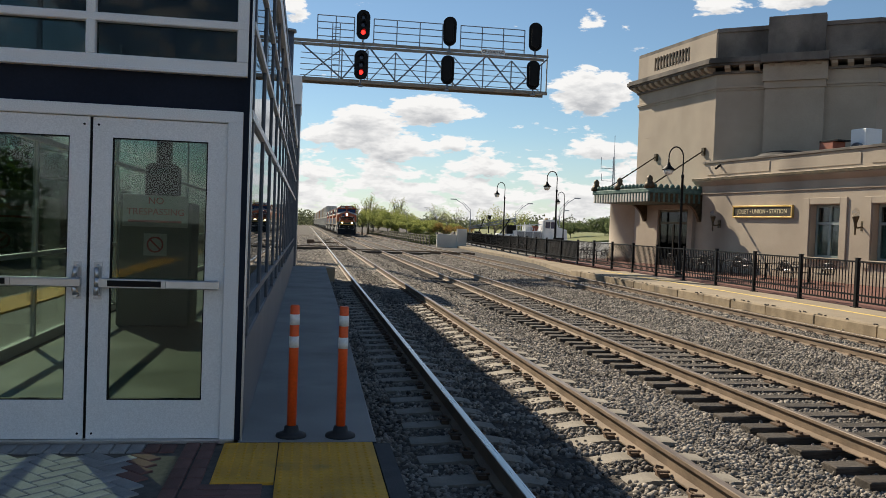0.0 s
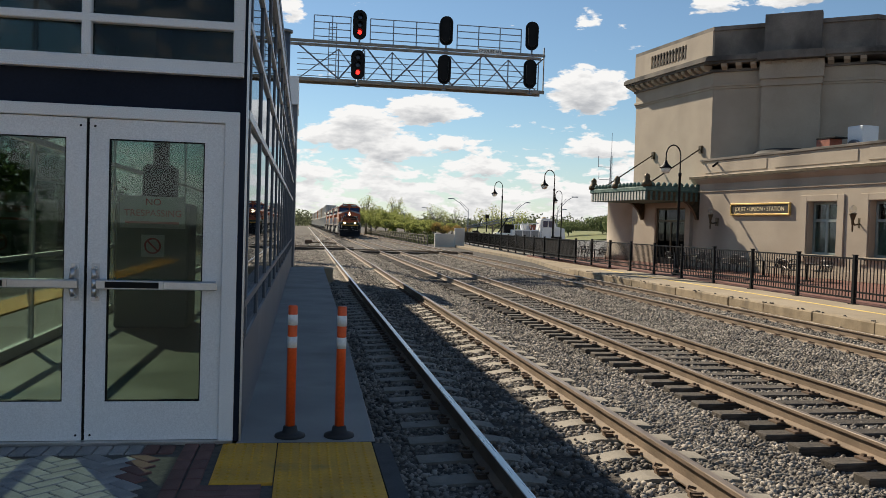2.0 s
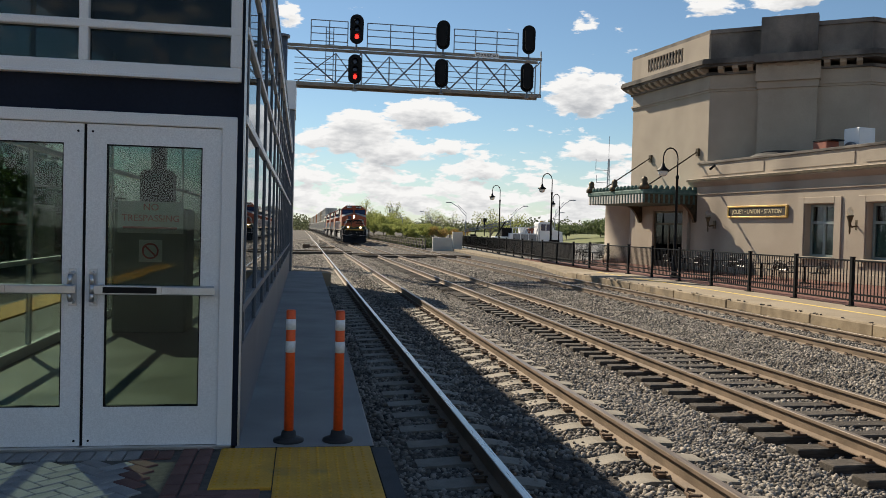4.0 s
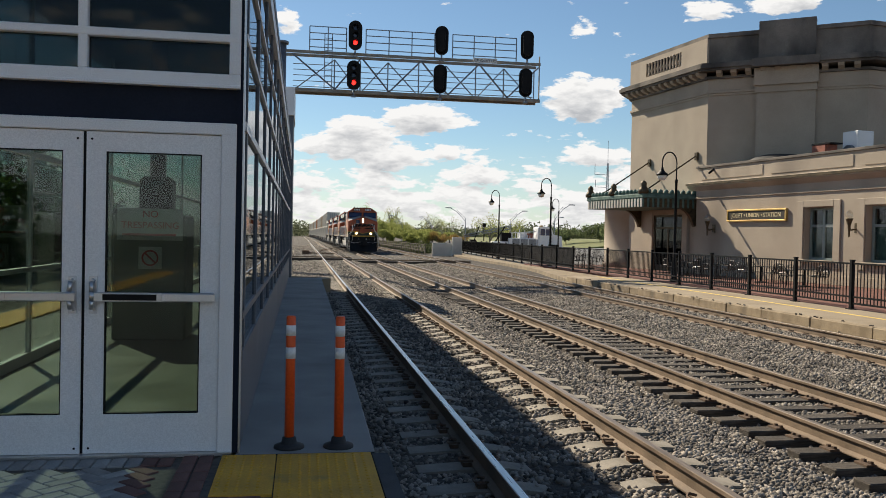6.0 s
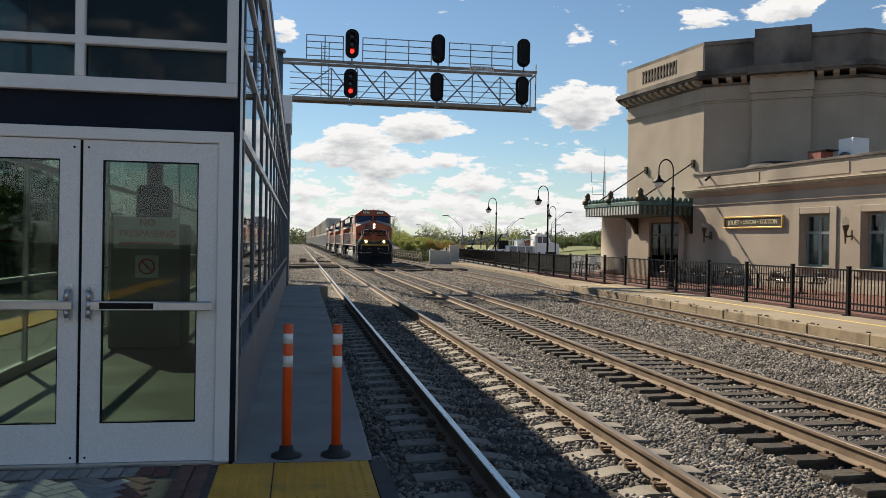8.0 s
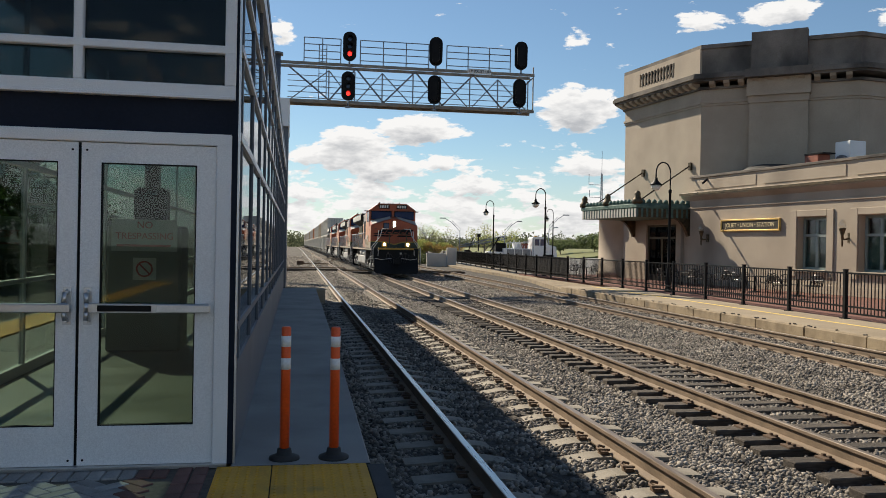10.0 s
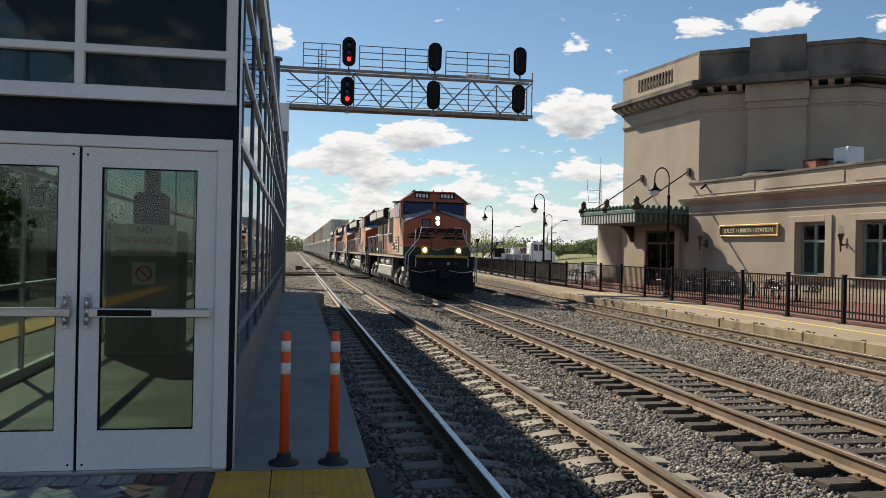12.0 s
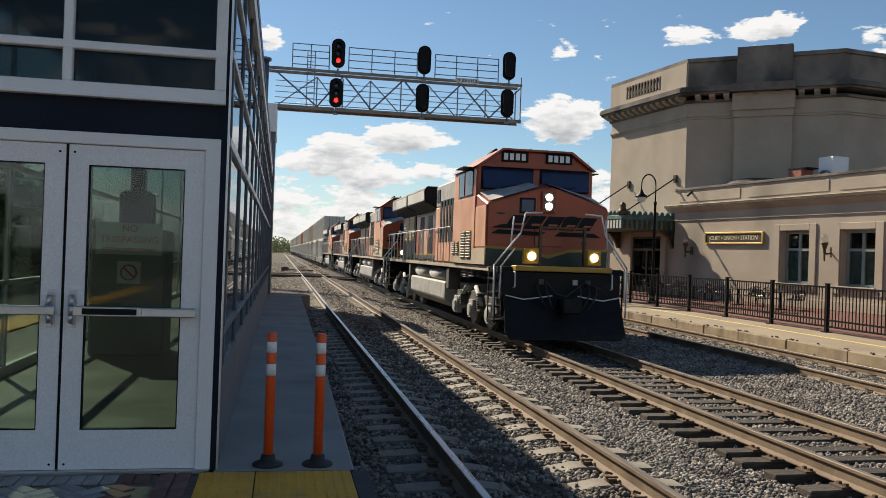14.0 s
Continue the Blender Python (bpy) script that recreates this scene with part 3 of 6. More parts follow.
def build_bollards():
    first = thing("delineator_post", "orange plastic delineator post with white bands on a black base", "post", "delineator posts by the walkway")
    bm = bmesh.new()
    lathe(bm, [(.108, 0), (.106, .016), (.070, .030), (.054, .036), (.048, .072), (.036, .078)], 18)
    part("base", bm, M["rubber"], first, "black rubber base")
    bm = bmesh.new()
    lathe(bm, [(.034, .05), (.033, .92), (.027, .93)], 16)
    part("tube", bm, M["orange"], first)
    for z0, z1 in ((.63, .71), (.79, .865)):
        bm = bmesh.new()
        lathe(bm, [(.0345, z0), (.0345, z1)], 16)
        part("band", bm, M["reflect"], first, "white reflective band")
    first.matrix_basis = pose(-.06, 5.98, 0)
    copy_thing(first, pose(.285, 5.97, 0, .8, -.8, 40))


build_bollards()

# ---- glazed shelter ----
DY = 5.871


def build_shelter():
    sh = thing("glazed_shelter", "white-framed glass platform shelter with dark navy band", "shelter", kind="structure")
    # front wall: frame members, z in metres over the platform
    W = M["white_frame"]
    bpart("jamb", W, sh, (-.545, -.445, DY - .02, DY + .10, 0, 2.23), bevel=.006)
    bpart("jamb", W, sh, (-2.50, -2.385, DY - .02, DY + .10, 0, 2.23), bevel=.006)
    bpart("head_rail", W, sh, (-2.50, -.445, DY - .021, DY + .10, 2.165, 2.245), bevel=.006)
    bpart("threshold", M["alu"], sh, (-2.50, -.445, DY - .05, DY + .10, -.01, .012))
    bpart("fascia_band", M["navy"], sh, (-3.3, -.415, DY + .02, DY + .14, 2.245, 2.485))
    bpart("corner_post", M["navy"], sh, (-.445, -.405, DY - .0, DY + .12, 0, 4.2))
    bpart("corner_trim", M["alu"], sh, (-.405, -.392, DY - .012, DY + .03, 0, 4.2))
    bpart("transom", W, sh, (-3.3, -.425, DY - .03, DY + .10, 2.485, 2.575), bevel=.006)
    bpart("transom_lip", W, sh, (-3.3, -.425, DY - .045, DY + .02, 2.478, 2.50), bevel=.003)
    bpart("transom", W, sh, (-3.3, -.425, DY - .03, DY + .10, 2.79, 2.845), bevel=.006)
    bpart("transom", W, sh, (-3.3, -.425, DY - .03, DY + .10, 4.05, 4.2), bevel=.006)
    bpart("mullion", W, sh, (-.50, -.425, DY - .028, DY + .10, 2.575, 4.05), bevel=.006)
    bpart("mullion", W, sh, (-1.47, -1.41, DY - .028, DY + .10, 2.575, 4.05), bevel=.006)
    bpart("mullion", W, sh, (-2.50, -2.44, DY - .028, DY + .10, 2.575, 4.05), bevel=.006)
    for x0, x1 in ((-1.41, -.50), (-2.44, -1.47)):
        for z0, z1 in ((2.575, 2.79), (2.845, 4.05)):
            p = bpart("pane", M["glass_dark"], sh, (x0, x1, DY + .03, DY + .042, z0, z1), label="dark glass pane")
    bpart("wall", M["navy"], sh, (-3.3, -2.50, DY, DY + .12, 0, 2.245))
    bpart("wall", M["navy"], sh, (-3.3, -2.50, DY, DY + .12, 2.575, 4.05))
    # double doors
    for x0, x1, hinge in ((-1.412, -.547, 1), (-2.383, -1.432, -1)):
        d = bpart("door", W, sh, (x0, x0 + .125, DY, DY + .045, .015, 2.16), (x1 - .125, x1, DY, DY + .045, .015, 2.16),
                  (x0 + .125, x1 - .125, DY, DY + .045, .015, .275), (x0 + .125, x1 - .125, DY, DY + .045, 2.03, 2.16), label="white aluminium glazed door leaf, closed")
        bpart("door_pane", M["glass"], d, (x0 + .125, x1 - .125, DY + .018, DY + .026, .275, 2.03), label="clear glass door pane")
        bpart("gasket", M["black"], d, (x0 + .125, x0 + .133, DY + .006, DY + .04, .275, 2.03), (x1 - .133, x1 - .125, DY + .006, DY + .04, .275, 2.03),
              (x0 + .133, x1 - .133, DY + .006, DY + .04, .275, .283), (x0 + .133, x1 - .133, DY + .006, DY + .04, 2.022, 2.03))
        bar = bpart("push_bar", M["alu"], d, (x0 + .06, x1 - .03, DY - .075, DY - .03, 1.035, 1.095), (x0 + .06, x0 + .12, DY - .03, DY, 1.04, 1.095), (x1 - .09, x1 - .03, DY - .03, DY, 1.04, 1.095), label="brushed metal push bar", bevel=.004)
        bpart("lock_case", M["alu"], bar, (x0 + .50, x1 - .02, DY - .088, DY - .0755, 1.038, 1.092), label="brushed metal lock case", bevel=.004)
        bpart("bar_grip", M["black"], bar, (x0 + .13, x0 + .47, DY - .081, DY - .074, 1.045, 1.085), label="black grip strip")
        hx = x0 + .055 if hinge == 1 else x1 - .055
        bm = bmesh.new()
        s = 1 if hinge == 1 else -1
        path_rod(bm, [(hx, DY, 1.17), (hx, DY - .055, 1.165), (hx + .006 * s, DY - .07, 1.10), (hx + .006 * s, DY - .07, 1.04), (hx, DY - .055, .985), (hx, DY, .98)], .016, 8)
        box(bm, hx - .026, hx + .026, DY - .006, DY, .95, 1.2)
        part("pull_handle", bm, M["alu"], d, "brushed metal pull handle")
        for z in (.05, 2.11):
            bm = bmesh.new()
            rod(bm, (hx - .02 * s, DY - .003, z), (hx - .02 * s, DY, z), .008)
            part("screw", bm, M["black"], d)
    bpart("astragal", M["black"], sh, (-1.432, -1.412, DY + .012, DY + .03, .015, 2.16))
    # side wall along the walkway
    bm = bmesh.new()
    box(bm, -.52, -.40, DY + .12, 29.0, 0, .62)
    part("kick_panel", bm, M["grey_panel"], sh, "grey-blue metal base panel")
    for z0, z1, dx in ((.62, .68, .008), (.90, .95, .006), (2.22, 2.28, .012), (2.84, 2.89, .012), (4.0, 4.2, .03), (3.42, 3.46, .010)):
        bpart("side_rail", M["white_frame"] if z0 > 2 else M["grey_panel"], sh, (-.47, -.40 + dx, DY + .12, 29.0, z0, z1))
    y, k = DY + .35, 0
    while y < 29.0:
        bpart("side_mullion", M["grey_panel"], sh, (-.47, -.396, y - .035, y + .035, .62, 4.0))
        y2 = min(y + 1.55, 29.0)
        bpart("pane", M["glass_dark"], sh, (-.425, -.413, y + .035, y2 - .035, .68, 4.0), label="dark tinted side pane")
        y += 1.55
        k += 1
    # shell: roof, floor, far walls
    bpart("roof", M["grey_panel"], sh, (-3.3, -.36, DY - .05, 29.0, 4.2, 4.32))
    bpart("side_pane", M["glass_side"], sh, (-3.006, -2.994, 6.25, 28.9, .12, 4.2), label="tinted glass of the other side")
    bpart("lobby_floor", M["floor_in"], sh, (-3.05, -.45, DY + .12, 28.9, -.02, .006))
    bpart("end_wall", M["grey_panel"], sh, (-3.1, -.40, 28.9, 29.05, 0, 4.2))
    for y in (6.2, 10.0, 14.0, 18.0, 22.0, 26.0):
        bpart("window_post", M["white_frame"], sh, (-3.02, -2.97, y - .03, y + .03, 0, 4.2))
    bpart("window_rail", M["white_frame"], sh, (-3.04, -2.96, 6.2, 28.9, 1.02, 1.07), (-3.04, -2.96, 6.2, 28.9, .0, .12), (-3.04, -2.96, 6.2, 28.9, 2.3, 2.36))
    # tall end tower with a sloped cap
    tw = bpart("end_tower", M["grey_panel"], sh, (-1.4, -.335, 29.2, 32.0, -.3, 5.5))
    bm = bmesh.new()
    prism(bm, [(29.0, 5.5), (32.2, 5.5), (32.2, 6.6), (29.0, 6.45)], "x", -1.5, -.31)
    part("tower_cap", bm, M["white_frame"], sh, "pale sloped metal cap")
    return sh


build_shelter()


def build_kiosk():
    """The pillar, notice and far platform edge that show through the doors."""
    k = thing("concrete_pillar", "grey concrete pillar with a dark pole and notices", "pillar")
    bpart("pillar_body", M["dark_in"], k, (-2.52, -1.55, 11.9, 12.7, 0, 1.72), bevel=.03)
    bpart("pillar_neck", M["black"], k, (-2.22, -1.78, 12.1, 12.5, 1.72, 2.25), bevel=.05)
    bm = bmesh.new()
    rod(bm, (-2.0, 12.3, 2.25), (-2.0, 12.3, 4.2), .11, 12)
    part("pole", bm, M["black"], k)
    n = thing("notice_board", "white no trespassing notice with dark red letters", "sign")
    bpart("board", M["sign_white"], n, (-2.45, -1.60, 11.86, 11.89, 1.37, 1.80))
    up = pose(0, 0, 0, 90, 0, 0)
    text_part("lettering", "NO", .13, M["sign_red"], n, pose(-2.02, 11.855, 1.72) @ up)
    text_part("lettering", "TRESPASSING", .125, M["sign_red"], n, pose(-2.02, 11.855, 1.57) @ up)
    bpart("small_print", M["sign_red"], n, (-2.38, -1.68, 11.854, 11.859, 1.43, 1.46))
    s = thing("no_smoking_notice", "small square no smoking notice", "sign")
    bpart("board", M["sign_white"], s, (-2.17, -1.87, 11.865, 11.892, .98, 1.28))
    bm = bmesh.new()
    ring = [(-2.02 + .10 * math.cos(a * math.pi / 8), 11.862, 1.13 + .10 * math.sin(a * math.pi / 8)) for a in range(17)]
    path_rod(bm, ring, .012, 5)
    rod(bm, (-2.09, 11.862, 1.20), (-1.95, 11.862, 1.06), .012, 5)
    part("symbol", bm, M["sign_red"], s)
    e = bpart("side_platform_line", M["yellow"], None, (-5.1, -4.4, -20, 40, -.02, .008))
    tagged(e, "yellow edge strip of the platform's other side", "tactile paving", kind="structure")
    p = bpart("side_platform", M["concrete"], None, (-5.3, -.45, 5.796, 40, -.9, -.022))
    tagged(p, "concrete platform under the shelter", "platform", kind="structure")


build_kiosk()


# ---- signal gantry ----
def build_gantry():
    g = thing("signal_gantry", "grey steel cantilever signal gantry over the tracks", "signal gantry")
    G, Y = M["gantry_rust"], 45.0
    bm = bmesh.new()
    rod(bm, (-1.25, Y, -.7), (-1.25, Y, 11.5), .30, 14)
    lathe(bm, [(.42, 0), (.42, .12), (.30, .14)], 14, (-1.25, Y, 11.4))
    part("mast", bm, M["galv"], g, "thick grey steel mast")
    for z, h, n in ((11.06, .07, "top_chord"), (9.05, .085, "bottom_chord")):
        for y in (Y, Y + .9):
            bpart(n, G, g, (-1.3, 12.85, y - .07, y + .07, z - h, z + h))
    bpart("walkway_deck", G, g, (-.7, 12.85, Y + .07, Y + .83, 9.12, 9.17))
    bpart("end_frame", G, g, (12.77, 12.82, Y - .04, Y + .04, 9.0, 11.5))
    zs = (9.15, 10.9)
    xs = [-.6, 1.6, 3.0, 4.5, 6.2, 7.7, 9.4, 11.0, 12.75]
    for i, (a, b) in enumerate(zip(xs, xs[1:])):
        bm = bmesh.new()
        s, e = (zs[1], zs[0]) if i % 2 == 0 else (zs[0], zs[1])
        rod(bm, (a, Y, s), (b, Y, e), .045, 6)
        part("diagonal", bm, M["galv"], g)
        bm = bmesh.new()
        rod(bm, (b, Y + .9, zs[0]), (b, Y + .9, zs[1]), .035, 6)
        rod(bm, (a, Y + .9, e), (b, Y + .9, s), .03, 6)
        part("brace", bm, M["galv"], g)
    # railings behind: lower walkway, and three cages on top
    for z in (9.4, 9.7, 10.0, 10.3, 10.6):
        bm = bmesh.new()
        rod(bm, (-.6, Y + .95, z), (12.7, Y + .95, z), .022, 5)
        part("walkway_rail", bm, M["galv"], g)
    for x0, x1 in ((.25, 2.2), (3.25, 7.0), (8.0, 11.6)):
        for z in (11.45, 11.85, 12.2, 12.55):
            bm = bmesh.new()
            rod(bm, (x0, Y + .5, z), (x1, Y + .5, z), .028, 5)
            part("guard_rail", bm, M["galv"], g)
        n = max(2, round((x1 - x0) / 1.2))
        for i in range(n + 1):
            x = x0 + (x1 - x0) * i / n
            bm = bmesh.new()
            rod(bm, (x, Y + .5, 11.1), (x, Y + .5, 12.55), .03, 5)
            part("guard_post", bm, M["galv"], g)
    for x in (1.05, 1.45):
        bm = bmesh.new()
        rod(bm, (x, Y + .45, 9.1), (x, Y + .45, 12.2), .025, 5)
        part("ladder_rail", bm, M["galv"], g)
    for i in range(9):
        bm = bmesh.new()
        rod(bm, (1.05, Y + .45, 9.3 + i * .33), (1.45, Y + .45, 9.3 + i * .33), .018, 5)
        part("ladder_rung", bm, M["galv"], g)
    s = thing("location_sign", "small white control point name board", "sign")
    bpart("board", M["sign_white"], s, (9.05, 10.35, Y - .22, Y - .19, 10.93, 11.2))
    text_part("lettering", "CP JOLIET UD", .20, M["black"], s, pose(9.7, Y - .225, 11.065, 90, 0, 0))
    for x in (9.2, 10.1):
        bpart("bracket", M["galv"], s, (x, x + .06, Y - .19, Y - .07, 10.9, 11.1))


def signal_head():
    s = thing("railway_signal", "black oval signal head with three hooded lamps", "railway signal", "signals on the gantry")
    pts = []
    for i in range(24):
        a = 2 * math.pi * i / 24
        pts.append((.36 * math.cos(a), (.42 if math.sin(a) >= 0 else -.42) + .36 * math.sin(a)))
    bm = bmesh.new()
    prism(bm, pts, "y", -.03, .02)
    part("target", bm, M["black"], s)
    bm = bmesh.new()
    prism(bm, [(x * .6, z * .85) for x, z in pts], "y", .02, .32)
    part("housing", bm, M["black"], s)
    for z in (.40, .0, -.40):
        bm = bmesh.new()
        n = 14
        for i in range(n):
            a0, a1 = math.pi * (-.15 + 1.3 * i / n), math.pi * (-.15 + 1.3 * (i + 1) / n)
            q = [(math.cos(a) * r, y, z + math.sin(a) * r) for a, y, r in ((a0, -.03, .14), (a1, -.03, .14), (a1, -.36, .13), (a0, -.36, .13))]
            bm.faces.new([bm.verts.new(v) for v in q])
            q = [(math.cos(a) * r, y, z + math.sin(a) * r) for a, y, r in ((a0, -.03, .125), (a1, -.03, .125), (a1, -.36, .118), (a0, -.36, .118))]
            bm.faces.new([bm.verts.new(v) for v in q][::-1])
        h = part("hood", bm, M["black"], s)
    bm = bmesh.new()
    rod(bm, (0, .1, -.78), (0, .1, -1.1), .05, 8)
    box(bm, -.12, .12, 0, .2, -1.14, -1.06)
    part("stem", bm, M["galv"], s)
    return s


def build_signals():
    build_gantry()
    base = signal_head()
    lens = bmesh.new()
    rod(lens, (0, -.045, 0), (0, -.032, 0), .115, 14)
    off = mesh_of("lens", lens, M["cab_glass"])
    lens = bmesh.new()
    rod(lens, (0, -.045, 0), (0, -.032, 0), .115, 14)
    lit = mesh_of("lens", lens, M["red_lamp"])
    first = True
    for x, faces, zu in ((2.62, True, 11.98), (7.25, False, 11.98), (11.98, False, 12.02)):
        for z in (zu, zu - 2.12 + (.02 if faces else .06)):
            at = pose(x - (.05 if z < 11 else 0), 44.62, z, 0, 0, 0 if faces else 168)
            ob = base if first else copy_thing(base, at)
            if first:
                base.matrix_basis = at
            first = False
    return lit, off


LIT, OFF = build_signals()
for ob in [o for o in scene.objects if o.name.startswith("railway_signal")]:
    red = ob.location.x < 4
    for lz in (.40, 0.0, -.40):
        share("lens", LIT if red and lz < -.1 else OFF, ob, pose(0, 0, lz))
    tagged(ob, "black oval signal head showing a red lamp" if red else "black oval signal head seen from behind")


# ---- far platform, terrace and fence ----
FAR, FAR_Z = 1.2, -.304


def beyond(x, y, z=0, rz=0):
    """A pose on the station side, whose plan is drawn at five sixths of its size."""
    return pose(x * FAR, y * FAR, 1.519 + (z - 1.519) * FAR, 0, 0, rz)


GROWN = Matrix.Scale(FAR, 4)

def build_far_platform():
    p = bpart("station_platform", M["tan"], None, (12.62, 15.26, -30, 38.4, -.9, FAR_Z), bevel=.02)
    tagged(p, "tan concrete station platform with a worn edge", "platform", kind="structure")
    rng = random.Random(23)
    y = -6.0
    while y < 38:
        w = rng.uniform(1.6, 2.6)
        dx, dz = rng.uniform(-.012, .012), rng.uniform(-.008, .0)
        bm = bmesh.new()
        box(bm, 12.47 + dx, 12.615, y, min(y + w - .004, 38.3), -.66, FAR_Z - .004 + dz)
        part("edge_slab", bm, M["tan_dirty"], p, bevel=.03)
        y += w
    # broken crumbs of concrete along the foot
    bm = bmesh.new()
    for _ in range(260):
        r = rng.uniform(.02, .07)
        cx, cy = 12.36 + rng.gauss(0, .06), rng.uniform(8, 38) + rng.gauss(0, .4)
        box(bm, -r, r, -r, r, -r * .5, r * .5, pose(cx, cy, -.60, rng.uniform(-30, 30), rng.uniform(-30, 30), rng.uniform(0, 90)))
    tagged(part("edge_rubble", bm, M["tan"], p), kind="stuff")
    # chips broken out of the upper edge
    bm = bmesh.new()
    for _ in range(60):
        cy, r = rng.uniform(10, 37), rng.uniform(.015, .05)
        box(bm, -.025, .025, -r, r, -.012, .014, pose(12.53 + rng.gauss(0, .05), cy, FAR_Z + .004, rng.uniform(-8, 8), rng.uniform(-12, 12), rng.uniform(-30, 30)))
    tagged(part("edge_chips", bm, M["joint"], p, "dark broken chips along the worn edge"), kind="stuff")
    dirt = bpart("track_shoulder", M["tan_dirty"], None, (12.02, 12.46, -30, 39.5, -.9, -.585))
    tagged(dirt, "sandy dirt strip between the far track and the platform", "ground", kind="structure")
    bm = bmesh.new()
    prism(bm, [(12.6, 38.42), (12.75, 40.5), (13.1, 43), (13.6, 46.3), (14.2, 51), (14.55, 58.5), (14.6, 68), (15.4, 88), (15.8, 99), (19.2, 99), (17.9, 75), (15.9, 52), (15.7, 38.42)], "z", -.9, -.40)
    tagged(part("station_platform_far", bm, M["tan_dirty"], bevel=.08), "worn tan end of the station platform, narrowing along the fence", "platform", kind="structure")
    bpart("platform_line", M["line_yellow"], p, (13.93, 14.06, -30, 38.3, FAR_Z - .01, FAR_Z + .005), label="worn yellow safety line")
    t = bpart("terrace", M["red_paving"], None, (15.27, 72, -30, 56.4, -.9, FAR_Z - .006))
    tagged(t, "red brick paved terrace before the station", "terrace", kind="structure")
    y = bpart("station_yard", M["concrete"], None, (17.95, 144, 56.42, 156, -.9, -.36))
    tagged(y, "grey concrete yard behind the fence", "yard", kind="structure")


build_far_platform()


def fence_panel(length, n, mesh_back=False):
    f = thing("fence_panel", "black metal picket fence panel along the platform", "fence", "fence panels")
    bm = bmesh.new()
    box(bm, -.04, .04, -.04, .04, 0, 1.13)
    box(bm, -.05, .05, -.05, .05, 1.13, 1.15)
    box(bm, -.09, .09, -.09, .09, 0, .015)
    part("post", bm, M["black"], f)
    for z in (1.04, .27, .12):
        bpart("rail", M["black"], f, (-.018, .018, .04, length - .04, z, z + .04))
    bm = bmesh.new()
    box(bm, -.009, .009, -.009, .009, .14, 1.05)
    pm = mesh_of("picket", bm, M["black"])
    for i in range(n):
        share("picket", pm, f, pose(0, length * (i + .7) / (n + .4), 0))
    return f


def build_fences():
    a = fence_panel(2.25, 19)
    a.matrix_basis = beyond(12.6, 17.57 - 2.25 * 6) @ GROWN
    for i in range(-5, 9):
        copy_thing(a, beyond(12.6, 17.57 + 2.25 * i))
    b = fence_panel(2.6, 20)
    tagged(b, "black metal picket fence panel with a dark mesh screen")
    bpart("screen", M["screen"], b, (.02, .03, .04, 2.56, .14, 1.04), label="dark mesh screen")
    # past the terrace the fence carries a screen and turns outwards along the yard
    x, y, n = 12.6, 17.57 + 2.25 * 9, 0
    while y < 78:
        rz = 0 if y < 42 else -3.3
        at = beyond(x, y, -.01, rz)
        if n:
            copy_thing(b, at)
        else:
            b.matrix_basis = at @ GROWN
        x, y, n = x + 2.6 * math.sin(radians(-rz)), y + 2.6 * math.cos(radians(rz)), n + 1


build_fences()


def lamp_post(label="black swan-neck platform lamp post"):
    l = thing("street_lamp", label, "lamp post", "platform lamps")
    bm = bmesh.new()
    lathe(bm, [(.14, 0), (.14, .08), (.10, .14), (.09, .8), (.07, .86), (.055, .9), (.045, 3.6), (.06, 3.62), (.06, 3.72), (.032, 3.75)], 12)
    part("pole", bm, M["black"], l)
    bm = bmesh.new()
    pts = [(0, 0, 3.7), (0, 0, 4.35)]
    for i in range(1, 12):
        a = math.pi * i / 12
        pts.append((-.28 + .28 * math.cos(a), 0, 4.35 + .38 * math.sin(a)))
    pts += [(-.56, 0, 4.35), (-.56, 0, 4.12)]
    path_rod(bm, pts, .026, 8)
    part("arm", bm, M["black"], l)
    bm = bmesh.new()
    lathe(bm, [(.05, .14), (.07, .05), (.10, 0), (.22, -.10), (.23, -.13), (.20, -.13)], 16, (-.56, 0, 4.02))
    part("shade", bm, M["black"], l)
    bm = bmesh.new()
    lathe(bm, [(.17, 0), (.17, -.08), (.12, -.17), (.03, -.20)], 14, (-.56, 0, 3.885))
    part("globe", bm, M["lamp_glass"], l, "frosted glass globe")
    return l


def build_lamps():
    a = lamp_post()
    a.matrix_basis = beyond(13.5, 28.9) @ GROWN
    copy_thing(a, beyond(13.34, 44.0))
    copy_thing(a, beyond(13.55, 57.0))
    copy_thing(a, beyond(21.0, 67.0))


build_lamps()

# ---- station building ----
ST = beyond(17.64, 39.25, 0, -81.6) @ GROWN


def octo(w, d, c):
    """Plan of the tower, grown by w: front along x, 45 degree cants, closed behind."""
    k = w * .4142
    return [(-3.14 - k, -w), (3.52 + k, -w), (3.52 + c + w, c - k), (3.52 + c + w, d + w), (-3.14 - c - w, d + w), (-3.14 - c - w, c - k)]


def ring_on(bm, z0, z1, w):
    prism(bm, octo(w, 16, 4.6), "z", z0, z1)


